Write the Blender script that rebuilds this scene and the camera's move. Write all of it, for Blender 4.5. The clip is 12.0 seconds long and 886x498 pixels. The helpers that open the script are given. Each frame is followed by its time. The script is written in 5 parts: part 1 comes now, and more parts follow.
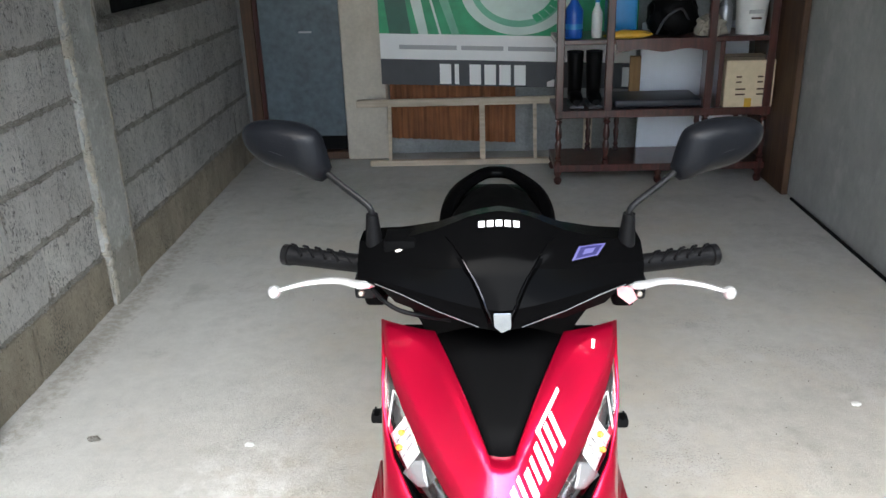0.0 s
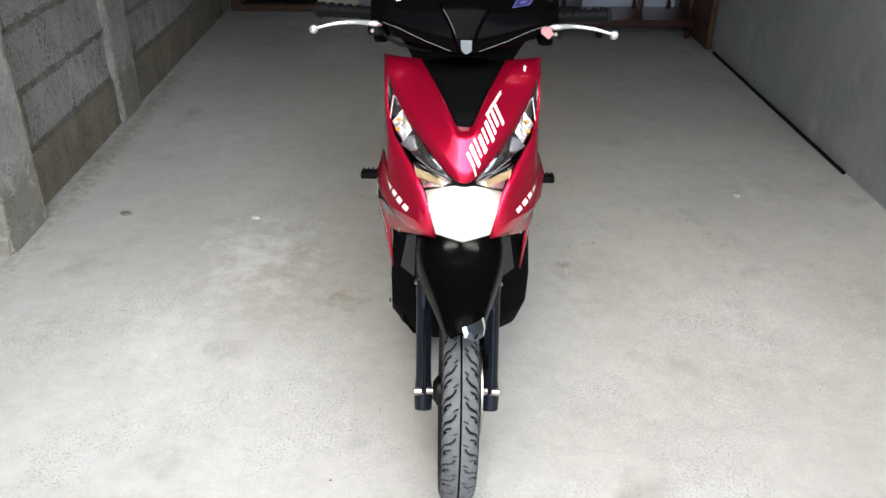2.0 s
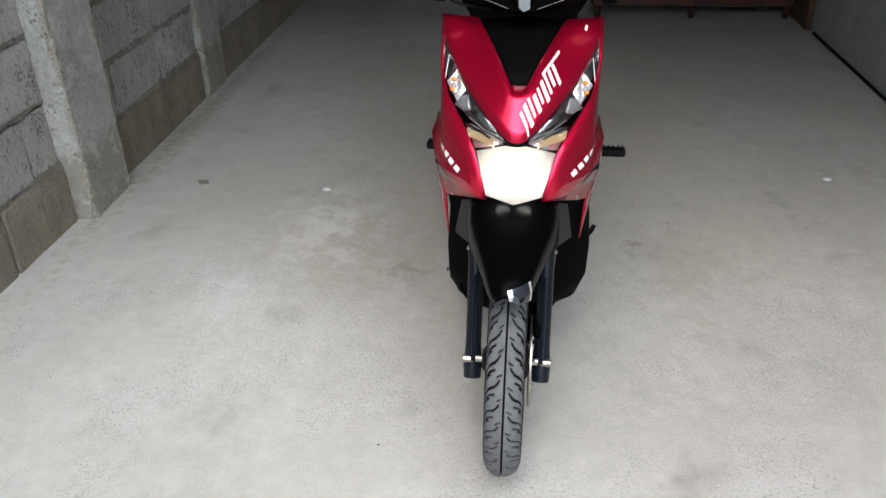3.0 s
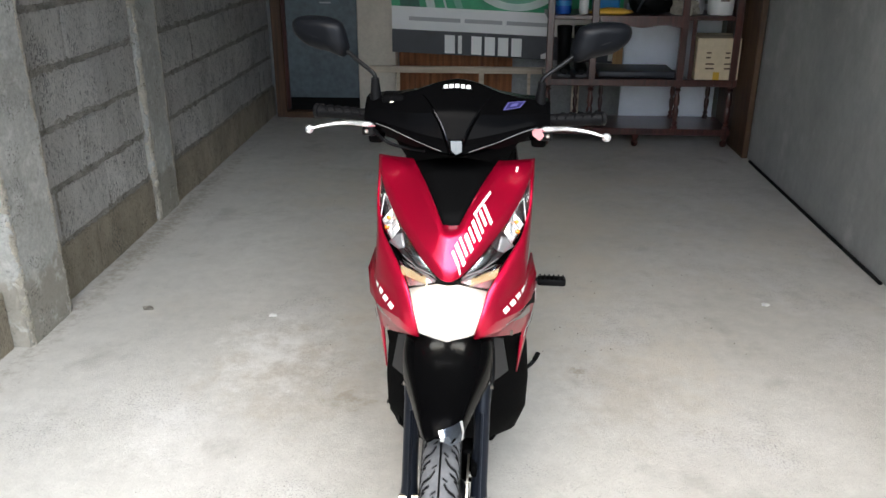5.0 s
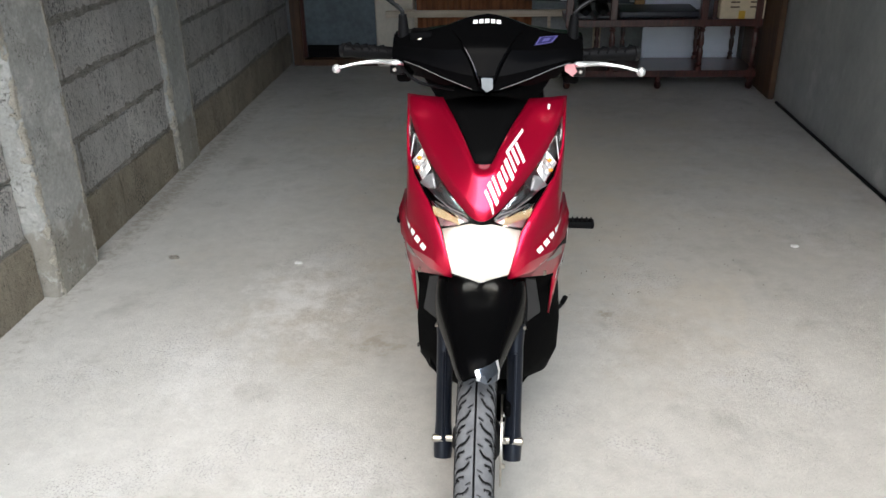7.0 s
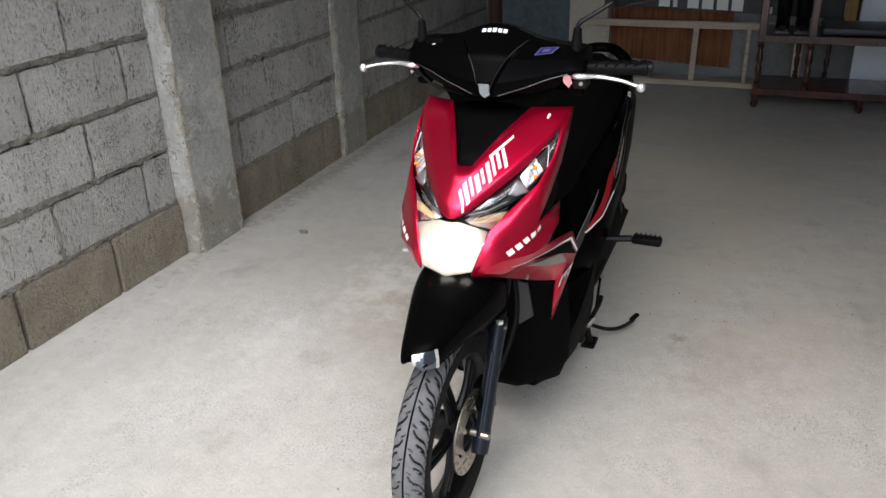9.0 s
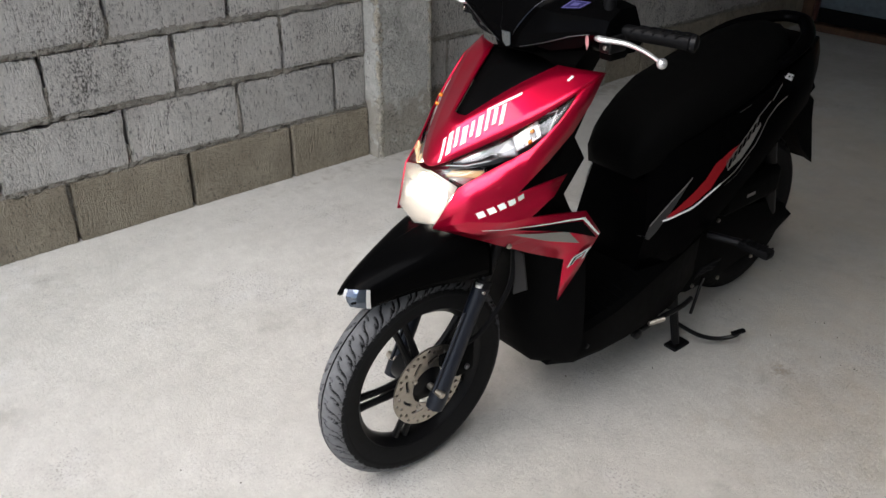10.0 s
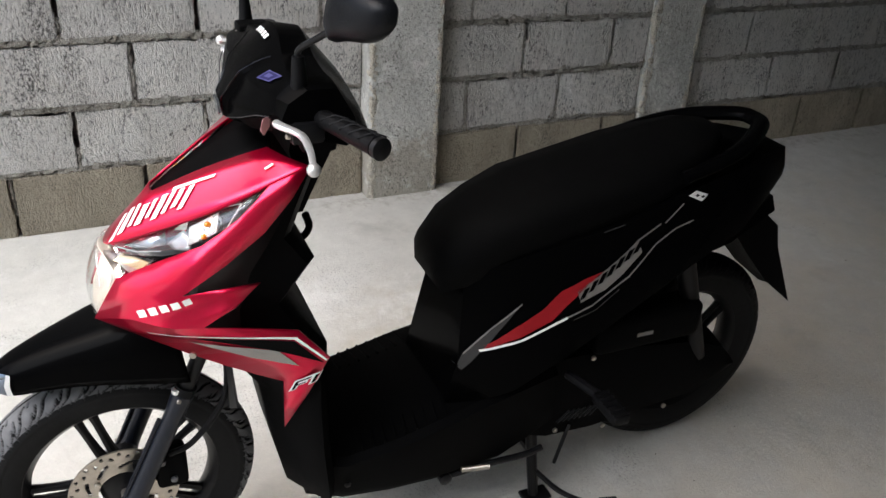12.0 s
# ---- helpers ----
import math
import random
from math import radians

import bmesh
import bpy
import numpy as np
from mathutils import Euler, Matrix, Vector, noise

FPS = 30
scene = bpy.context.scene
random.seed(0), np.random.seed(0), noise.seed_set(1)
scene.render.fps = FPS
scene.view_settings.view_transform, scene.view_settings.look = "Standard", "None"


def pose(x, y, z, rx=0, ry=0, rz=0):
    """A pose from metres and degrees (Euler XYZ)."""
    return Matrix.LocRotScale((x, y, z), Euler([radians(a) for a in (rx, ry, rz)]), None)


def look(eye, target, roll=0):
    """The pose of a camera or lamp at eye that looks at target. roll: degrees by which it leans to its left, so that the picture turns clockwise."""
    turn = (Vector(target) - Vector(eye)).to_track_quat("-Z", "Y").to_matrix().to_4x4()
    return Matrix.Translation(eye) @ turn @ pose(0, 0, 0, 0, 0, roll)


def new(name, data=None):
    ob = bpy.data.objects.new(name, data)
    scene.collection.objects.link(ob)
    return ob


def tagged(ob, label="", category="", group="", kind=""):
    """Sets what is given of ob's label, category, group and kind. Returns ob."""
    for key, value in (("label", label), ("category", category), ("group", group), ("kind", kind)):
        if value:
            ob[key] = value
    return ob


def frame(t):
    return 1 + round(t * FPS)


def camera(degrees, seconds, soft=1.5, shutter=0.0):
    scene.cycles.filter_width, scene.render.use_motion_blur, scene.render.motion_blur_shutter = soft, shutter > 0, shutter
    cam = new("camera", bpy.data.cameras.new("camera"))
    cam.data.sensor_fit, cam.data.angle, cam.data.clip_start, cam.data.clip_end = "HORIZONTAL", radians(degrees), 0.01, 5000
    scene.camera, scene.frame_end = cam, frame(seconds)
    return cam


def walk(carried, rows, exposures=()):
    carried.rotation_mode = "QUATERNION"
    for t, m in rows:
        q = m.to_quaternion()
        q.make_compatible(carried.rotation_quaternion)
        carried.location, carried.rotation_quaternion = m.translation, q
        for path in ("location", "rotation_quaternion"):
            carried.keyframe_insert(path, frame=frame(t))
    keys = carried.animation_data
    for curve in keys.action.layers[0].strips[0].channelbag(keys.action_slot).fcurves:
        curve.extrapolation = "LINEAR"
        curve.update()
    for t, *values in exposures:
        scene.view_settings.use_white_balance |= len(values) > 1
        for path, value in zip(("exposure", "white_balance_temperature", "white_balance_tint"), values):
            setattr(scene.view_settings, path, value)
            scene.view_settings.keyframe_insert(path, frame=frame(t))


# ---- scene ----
from mathutils.bvhtree import BVHTree

cam = camera(56.9, 12.0, soft=1.5)
PATH = [
    (0, (-0.019, -0.757, 1.467), (-0.102, 1.102, 0.733), -1.8),
    (0.5, (0.142, -0.827, 1.476), (-0.099, 0.969, 0.629), -1.3),
    (1, (0.169, -1.158, 1.457), (-0.081, 0.603, 0.542), -1.2),
    (1.5, (0.044, -1.383, 1.449), (-0.097, 0.395, 0.543), -0.4),
    (2, (-0.061, -1.453, 1.433), (-0.029, 0.291, 0.455), 0.6),
    (2.5, (-0.06, -1.469, 1.419), (-0.05, 0.283, 0.455), -0.4),
    (3, (0.021, -1.447, 1.365), (-0.166, 0.277, 0.368), -1.2),
    (3.5, (0.144, -1.37, 1.402), (-0.02, 0.391, 0.469), 2.6),
    (5.3, (0.069, -1.439, 1.412), (-0.032, 0.416, 0.67), -0.3),
    (5.5, (0.067, -1.436, 1.407), (-0.069, 0.38, 0.58), -1.5),
    (6, (0.05, -1.402, 1.384), (0.001, 0.38, 0.476), -0.4),
    (6.5, (0.041, -1.413, 1.385), (-0.003, 0.361, 0.462), 0.4),
    (7, (0.044, -1.426, 1.384), (-0.095, 0.376, 0.527), -1.2),
    (7.5, (0.037, -1.485, 1.396), (-0.079, 0.3, 0.501), -0.8),
    (7.7, (0.042, -1.5, 1.398), (-0.058, 0.275, 0.483), -0.4),
    (9.3, (0.779, -1.32, 1.388), (-0.113, 0.262, 0.55), 0.1),
    (9.5, (0.897, -1.195, 1.375), (-0.084, 0.212, 0.347), 0.2),
    (10, (1.144, -0.927, 1.39), (-0.166, 0.229, 0.417), 0.7),
    (10.5, (1.302, -0.635, 1.425), (-0.222, 0.284, 0.512), 2.3),
    (11, (1.271, -0.374, 1.412), (-0.315, 0.429, 0.495), 4.9),
    (11.5, (1.28, -0.181, 1.423), (-0.325, 0.608, 0.527), 1.0),
    (12, (1.302, 0.021, 1.412), (-0.278, 0.791, 0.457), 3.6),
]
EXPOSE = [(t, stops, 6050 if t < 4 else 6150 if t < 8 else 6250, 6 if t < 3 else 7 if t < 8 else 10) for t, stops in ((0.0, 2.74), (0.5, 3.0), (1.0, 2.76), (1.5, 2.27), (2.0, 1.88), (2.5, 1.64), (3.0, 1.42), (3.5, 1.35), (5.5, 2.27), (6.0, 2.02), (6.5, 2.00), (7.0, 1.82), (7.5, 1.85), (9.3, 1.50), (9.5, 1.44), (10.5, 1.36), (11.0, 1.38), (11.5, 1.50), (12.0, 1.85))]
walk(cam, [(t, look(eye, target, roll)) for t, eye, target, roll in PATH], EXPOSE)

# ---------- light: overcast sky, daylight through the open mouth of the garage ----------
world = bpy.data.worlds.new("sky")
scene.world = world
world.use_nodes = True
wn = world.node_tree.nodes
sky = wn.new("ShaderNodeTexSky")
sky.sky_type, sky.sun_disc = "NISHITA", False
sky.sun_elevation, sky.sun_rotation = radians(55), radians(200)
sky.air_density, sky.dust_density = 1.0, 3.0
wn["Background"].inputs["Strength"].default_value = 0.10
world.node_tree.links.new(sky.outputs[0], wn["Background"].inputs["Color"])
sun = new("sun", bpy.data.lights.new("sun", "SUN"))
sun.data.energy, sun.data.angle, sun.data.color = 1.6, radians(60), (1.0, 0.97, 0.93)
sun.matrix_world = look((3.0, -5.2, 7.8), (0, 0, 0))

# ---------- materials ----------
def socket(bsdf, **values):
    for key, value in values.items():
        bsdf.inputs[key.replace("_", " ")].default_value = value


def plain(name, color, rough=0.5, metal=0.0, coat=0.0, grain=0.0, size=60.0, bump=0.0, spec=0.5):
    """A material with noise in its colour, gloss and relief at two scales."""
    m = bpy.data.materials.new(name)
    m.use_nodes = True
    n, l = m.node_tree.nodes, m.node_tree.links
    b = n["Principled BSDF"]
    socket(b, Base_Color=(*color, 1), Roughness=rough, Metallic=metal)
    b.inputs["Coat Weight"].default_value = coat
    b.inputs["Coat Roughness"].default_value = 0.06
    b.inputs["Specular IOR Level"].default_value = spec
    tc = n.new("ShaderNodeTexCoord")
    fine, broad = n.new("ShaderNodeTexNoise"), n.new("ShaderNodeTexNoise")
    for node, scale in ((fine, size), (broad, size / 12)):
        node.inputs["Scale"].default_value, node.inputs["Detail"].default_value = scale, 6
        l.new(tc.outputs["Object"], node.inputs["Vector"])
    if grain:
        add = n.new("ShaderNodeMath")
        add.operation = "ADD"
        l.new(fine.outputs["Fac"], add.inputs[0]), l.new(broad.outputs["Fac"], add.inputs[1])
        ramp = n.new("ShaderNodeMapRange")
        ramp.inputs["From Min"].default_value, ramp.inputs["From Max"].default_value = 0.6, 1.4
        ramp.inputs["To Min"].default_value, ramp.inputs["To Max"].default_value = 1 - grain, 1 + grain
        l.new(add.outputs[0], ramp.inputs["Value"])
        mul = n.new("ShaderNodeVectorMath")
        mul.operation = "SCALE"
        mul.inputs[0].default_value = color
        l.new(ramp.outputs[0], mul.inputs["Scale"])
        l.new(mul.outputs[0], b.inputs["Base Color"])
        gloss = n.new("ShaderNodeMapRange")
        gloss.inputs["To Min"].default_value, gloss.inputs["To Max"].default_value = max(0.03, rough - 0.1), min(1, rough + 0.1)
        l.new(broad.outputs["Fac"], gloss.inputs["Value"])
        l.new(gloss.outputs[0], b.inputs["Roughness"])
    if bump:
        bp = n.new("ShaderNodeBump")
        bp.inputs["Strength"].default_value, bp.inputs["Distance"].default_value = bump, 0.004
        l.new(fine.outputs["Fac"], bp.inputs["Height"])
        l.new(bp.outputs[0], b.inputs["Normal"])
    return m


def mineral(name, color, second, scale=3.0, pits=0.5, pit_scale=90.0, rough=0.9, per_piece=0.0, stretch=(1, 1, 1), contrast=0.2, spots=0.0, pit_shade=0.0, specks=0.0, tide=None, relief=0.005, streak=0.0, grit=0.0, marks=()):
    """Concrete, plaster, mortar: cloudy colour, fine grain, pits with painted shade, stains."""
    m = bpy.data.materials.new(name)
    m.use_nodes = True
    n, l = m.node_tree.nodes, m.node_tree.links
    b = n["Principled BSDF"]
    socket(b, Roughness=rough)
    b.inputs["Specular IOR Level"].default_value = 0.25
    geo = n.new("ShaderNodeNewGeometry")
    mp = n.new("ShaderNodeMapping")
    mp.inputs["Scale"].default_value = stretch
    l.new(geo.outputs["Position"], mp.inputs["Vector"])
    def noise_node(s, detail=8, rough_=0.6):
        t = n.new("ShaderNodeTexNoise")
        t.inputs["Scale"].default_value, t.inputs["Detail"].default_value, t.inputs["Roughness"].default_value = s, detail, rough_
        l.new(mp.outputs[0], t.inputs["Vector"])
        return t
    cloud, grain, pit = noise_node(scale), noise_node(scale * 14, 10, 0.75), noise_node(pit_scale, 6, 0.75)
    ramp = n.new("ShaderNodeValToRGB")
    ramp.color_ramp.elements[0].position, ramp.color_ramp.elements[1].position = 0.36, 0.66
    ramp.color_ramp.elements[0].color, ramp.color_ramp.elements[1].color = (*second, 1), (*color, 1)
    l.new(cloud.outputs["Fac"], ramp.inputs["Fac"])
    rng = n.new("ShaderNodeMapRange")
    rng.inputs["From Min"].default_value, rng.inputs["From Max"].default_value = 0.3, 0.7
    rng.inputs["To Min"].default_value, rng.inputs["To Max"].default_value = 1 - contrast, 1 + contrast
    l.new(grain.outputs["Fac"], rng.inputs["Value"])
    value = rng.outputs[0]
    if per_piece:
        info = n.new("ShaderNodeObjectInfo")
        r2 = n.new("ShaderNodeMapRange")
        r2.inputs["To Min"].default_value, r2.inputs["To Max"].default_value = 1 - per_piece, 1 + per_piece
        l.new(info.outputs["Random"], r2.inputs["Value"])
        mm = n.new("ShaderNodeMath")
        mm.operation = "MULTIPLY"
        l.new(value, mm.inputs[0]), l.new(r2.outputs[0], mm.inputs[1])
        value = mm.outputs[0]
    mul = n.new("ShaderNodeVectorMath")
    mul.operation = "SCALE"
    l.new(ramp.outputs[0], mul.inputs[0]), l.new(value, mul.inputs["Scale"])
    out = mul.outputs[0]
    if spots:
        sp = noise_node(scale * 3.1, 4, 0.55)
        sr = n.new("ShaderNodeMapRange")
        sr.inputs["From Min"].default_value, sr.inputs["From Max"].default_value = 0.6, 0.72
        sr.inputs["To Max"].default_value = spots
        l.new(sp.outputs["Fac"], sr.inputs["Value"])
        mix = n.new("ShaderNodeMix")
        mix.data_type = "RGBA"
        l.new(sr.outputs[0], mix.inputs["Factor"])
        l.new(out, mix.inputs["A"])
        mix.inputs["B"].default_value = (0.16, 0.14, 0.11, 1)
        out = mix.outputs["Result"]
    hole = n.new("ShaderNodeMapRange")
    hole.inputs["From Min"].default_value, hole.inputs["From Max"].default_value = 0.30, 0.42
    l.new(pit.outputs["Fac"], hole.inputs["Value"])

    def blend(under, factor, color_):
        mix_ = n.new("ShaderNodeMix")
        mix_.data_type = "RGBA"
        l.new(factor, mix_.inputs["Factor"]), l.new(under, mix_.inputs["A"])
        mix_.inputs["B"].default_value = (*color_, 1)
        return mix_.outputs["Result"]

    def window(source, lo, hi, top):
        r_ = n.new("ShaderNodeMapRange")
        r_.inputs["From Min"].default_value, r_.inputs["From Max"].default_value, r_.inputs["To Max"].default_value = lo, hi, top
        l.new(source, r_.inputs["Value"])
        return r_.outputs[0]
    if tide:
        # an earth-coloured tide mark with an uneven upper edge
        sep, ed = n.new("ShaderNodeSeparateXYZ"), n.new("ShaderNodeMath")
        l.new(geo.outputs["Position"], sep.inputs[0])
        ed.operation = "MULTIPLY_ADD"
        ed.inputs[1].default_value = 0.22
        l.new(noise_node(9, 5, 0.6).outputs["Fac"], ed.inputs[0]), l.new(sep.outputs["Z"], ed.inputs[2])
        out = blend(out, window(ed.outputs[0], tide + 0.13, tide + 0.09, 0.65), (0.27, 0.24, 0.19))
        salt = noise_node(16, 6, 0.65)
        out = blend(out, window(salt.outputs["Fac"], 0.56, 0.68, 0.5), (0.64, 0.63, 0.60))
    if pit_shade:
        # shade inside the pits is put into the colour
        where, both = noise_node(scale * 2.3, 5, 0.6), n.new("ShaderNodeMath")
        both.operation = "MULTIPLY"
        l.new(window(where.outputs["Fac"], 0.50, 0.62, 1.0), both.inputs[0]), l.new(window(pit.outputs["Fac"], 0.47, 0.41, pit_shade), both.inputs[1])
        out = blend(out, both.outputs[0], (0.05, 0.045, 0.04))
    if streak:
        # open vertical drag marks and small holes left by the block mould
        comb, fleck, dense = noise_node(120, 5, 0.7), noise_node(170, 4, 0.7), noise_node(3.4, 4, 0.6)
        cv = comb.inputs["Vector"].links[0]
        l.remove(cv)
        mp2 = n.new("ShaderNodeMapping")
        mp2.inputs["Scale"].default_value = (1, 1, 0.26)
        l.new(geo.outputs["Position"], mp2.inputs["Vector"]), l.new(mp2.outputs[0], comb.inputs["Vector"])
        # these blends paint the shade within the marks and holes
        out = blend(out, window(comb.outputs["Fac"], 0.42, 0.385, streak), (0.17, 0.155, 0.13))
        out = blend(out, window(fleck.outputs["Fac"], 0.385, 0.35, streak), (0.07, 0.065, 0.055))
        pocked = n.new("ShaderNodeMath")
        pocked.operation = "MULTIPLY"
        l.new(window(dense.outputs["Fac"], 0.60, 0.68, 1.0), pocked.inputs[0]), l.new(window(fleck.outputs["Fac"], 0.50, 0.42, 0.85), pocked.inputs[1])
        out = blend(out, pocked.outputs[0], (0.10, 0.095, 0.085))
    if specks:
        mask, dots = noise_node(1.3, 3, 0.5), noise_node(150, 2, 0.5)
        mm_ = n.new("ShaderNodeMath")
        mm_.operation = "MULTIPLY"
        l.new(window(mask.outputs["Fac"], 0.42, 0.62, 1.0), mm_.inputs[0]), l.new(window(dots.outputs["Fac"], 0.66, 0.72, specks), mm_.inputs[1])
        out = blend(out, mm_.outputs[0], (0.07, 0.065, 0.055))
        patch_ = noise_node(2.6, 10, 0.72)
        out = blend(out, window(patch_.outputs["Fac"], 0.54, 0.64, 0.42), (0.58, 0.57, 0.55))
    if grit:
        # sand grains in patches: pale and dark flecks also paint their lit and shaded relief
        sand, worn = noise_node(120, 5, 0.8), noise_node(1.6, 6, 0.65)
        amount = n.new("ShaderNodeMath")
        amount.operation = "MULTIPLY"
        l.new(window(worn.outputs["Fac"], 0.34, 0.62, 1.0), amount.inputs[0])
        l.new(window(sand.outputs["Fac"], 0.60, 0.67, grit), amount.inputs[1])
        out = blend(out, amount.outputs[0], (0.72, 0.70, 0.66))
        dark = n.new("ShaderNodeMath")
        dark.operation = "MULTIPLY"
        l.new(window(worn.outputs["Fac"], 0.34, 0.62, 1.0), dark.inputs[0])
        l.new(window(sand.outputs["Fac"], 0.40, 0.33, grit), dark.inputs[1])
        out = blend(out, dark.outputs[0], (0.20, 0.19, 0.17))
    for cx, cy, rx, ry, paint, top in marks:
        # scuffs, stains and one broad tint, each with a ragged rim
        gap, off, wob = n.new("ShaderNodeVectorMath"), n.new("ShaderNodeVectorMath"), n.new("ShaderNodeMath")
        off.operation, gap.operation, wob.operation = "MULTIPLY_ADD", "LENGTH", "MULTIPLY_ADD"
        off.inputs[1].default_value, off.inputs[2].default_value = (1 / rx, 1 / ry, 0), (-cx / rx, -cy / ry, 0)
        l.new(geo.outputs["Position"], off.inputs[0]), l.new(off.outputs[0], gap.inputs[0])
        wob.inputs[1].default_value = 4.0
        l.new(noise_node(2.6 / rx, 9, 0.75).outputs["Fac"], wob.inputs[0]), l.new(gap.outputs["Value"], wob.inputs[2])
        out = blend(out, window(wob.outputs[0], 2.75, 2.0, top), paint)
    l.new(out, b.inputs["Base Color"])
    hsum = n.new("ShaderNodeMath")
    hsum.operation = "MULTIPLY_ADD"
    hsum.inputs[1].default_value = 1.2
    l.new(grain.outputs["Fac"], hsum.inputs[0]), l.new(hole.outputs[0], hsum.inputs[2])
    if grit:
        more = n.new("ShaderNodeMath")
        more.operation = "MULTIPLY_ADD"
        more.inputs[1].default_value = 0.8
        l.new(sand.outputs["Fac"], more.inputs[0]), l.new(hsum.outputs[0], more.inputs[2])
        hsum = more
    if streak:
        for tex in (comb, fleck):
            more = n.new("ShaderNodeMath")
            more.operation = "MULTIPLY_ADD"
            more.inputs[1].default_value = 1.6
            l.new(tex.outputs["Fac"], more.inputs[0]), l.new(hsum.outputs[0], more.inputs[2])
            hsum = more
    bp = n.new("ShaderNodeBump")
    bp.inputs["Strength"].default_value, bp.inputs["Distance"].default_value = pits, relief
    l.new(hsum.outputs[0], bp.inputs["Height"])
    l.new(bp.outputs[0], b.inputs["Normal"])
    return m


def wood(name, color, dark, along="z", rough=0.35, coat=0.3):
    m = bpy.data.materials.new(name)
    m.use_nodes = True
    n, l = m.node_tree.nodes, m.node_tree.links
    b = n["Principled BSDF"]
    socket(b, Roughness=rough)
    b.inputs["Coat Weight"].default_value = coat
    geo = n.new("ShaderNodeNewGeometry")
    mp = n.new("ShaderNodeMapping")
    mp.inputs["Scale"].default_value = {"x": (2, 45, 45), "y": (45, 2, 45), "z": (45, 45, 2)}[along]
    l.new(geo.outputs["Position"], mp.inputs["Vector"])
    t, t2 = n.new("ShaderNodeTexNoise"), n.new("ShaderNodeTexNoise")
    t.inputs["Scale"].default_value, t.inputs["Detail"].default_value = 1.0, 8
    t2.inputs["Scale"].default_value = 6.0
    l.new(mp.outputs[0], t.inputs["Vector"]), l.new(geo.outputs["Position"], t2.inputs["Vector"])
    add = n.new("ShaderNodeMath")
    add.operation = "MULTIPLY_ADD"
    add.inputs[1].default_value = 0.5
    l.new(t2.outputs["Fac"], add.inputs[0]), l.new(t.outputs["Fac"], add.inputs[2])
    ramp = n.new("ShaderNodeValToRGB")
    ramp.color_ramp.elements[0].position, ramp.color_ramp.elements[1].position = 0.55, 0.95
    ramp.color_ramp.elements[0].color, ramp.color_ramp.elements[1].color = (*dark, 1), (*color, 1)
    l.new(add.outputs[0], ramp.inputs["Fac"]), l.new(ramp.outputs[0], b.inputs["Base Color"])
    bp = n.new("ShaderNodeBump")
    bp.inputs["Strength"].default_value, bp.inputs["Distance"].default_value = 0.25, 0.002
    l.new(t.outputs["Fac"], bp.inputs["Height"]), l.new(bp.outputs[0], b.inputs["Normal"])
    return m


def lens(name, tint=(1, 1, 1)):
    """Thin clear plastic: transparent, glossier at a slant."""
    m = bpy.data.materials.new(name)
    m.use_nodes = True
    n, l = m.node_tree.nodes, m.node_tree.links
    n.remove(n["Principled BSDF"])
    tr, gl, lw, mx = n.new("ShaderNodeBsdfTransparent"), n.new("ShaderNodeBsdfGlossy"), n.new("ShaderNodeLayerWeight"), n.new("ShaderNodeMixShader")
    pw, am = n.new("ShaderNodeMath"), n.new("ShaderNodeMath")
    pw.operation, am.operation = "POWER", "MULTIPLY_ADD"
    pw.inputs[1].default_value, am.inputs[1].default_value, am.inputs[2].default_value = 4.0, 0.6, 0.07
    tr.inputs["Color"].default_value = (*tint, 1)
    gl.inputs["Roughness"].default_value = 0.04
    l.new(lw.outputs["Facing"], pw.inputs[0]), l.new(pw.outputs[0], am.inputs[0]), l.new(am.outputs[0], mx.inputs[0])
    l.new(tr.outputs[0], mx.inputs[1]), l.new(gl.outputs[0], mx.inputs[2])
    l.new(mx.outputs[0], n["Material Output"].inputs["Surface"])
    return m


def glow(name, color, strength):
    m = bpy.data.materials.new(name)
    m.use_nodes = True
    socket(m.node_tree.nodes["Principled BSDF"], Base_Color=(*color, 1), Emission_Color=(*color, 1), Emission_Strength=strength)
    return m


RED = plain("red_paint", (0.60, 0.0035, 0.042), rough=0.28, metal=0.85, coat=0.5, spec=0.2)
GLOSS = plain("gloss_black", (0.0014, 0.0014, 0.0015), rough=0.2, coat=0.01, spec=0.012, grain=0.2, size=40)
MATTE = plain("matte_black_plastic", (0.0018, 0.0018, 0.0019), rough=0.58, spec=0.03, grain=0.15, size=500, bump=0.12)
SEAT = plain("black_vinyl", (0.0018, 0.0018, 0.0018), rough=0.65, spec=0.045, grain=0.2, size=350, bump=0.25)
RUBBER = plain("grip_rubber", (0.0036, 0.0036, 0.0040), rough=0.5, spec=0.10, grain=0.2, size=200, bump=0.2)
SIDEWALL = plain("tyre_sidewall", (0.007, 0.007, 0.0073), rough=0.7, spec=0.15, grain=0.2, size=90, bump=0.1)
TYRE = plain("tyre_rubber", (0.105, 0.106, 0.11), rough=0.85, grain=0.3, size=70, bump=0.2)
RIMBLACK = plain("black_alloy", (0.0042, 0.0042, 0.0047), rough=0.38, spec=0.2, grain=0.15, size=90)
FORKBLUE = plain("dark_blue_grey_fork_paint", (0.0075, 0.0095, 0.0150), rough=0.32, spec=0.3, metal=0.1, grain=0.15, size=50)
STEEL = plain("brushed_steel", (0.43, 0.395, 0.34), rough=0.35, metal=1.0, grain=0.15, size=120)
CHROME = plain("chrome", (0.8, 0.8, 0.8), rough=0.1, metal=1.0, grain=0.05, size=60)
SILVER = plain("silver_lever_paint", (0.75, 0.75, 0.74), rough=0.32, metal=0.7, grain=0.05, size=90)
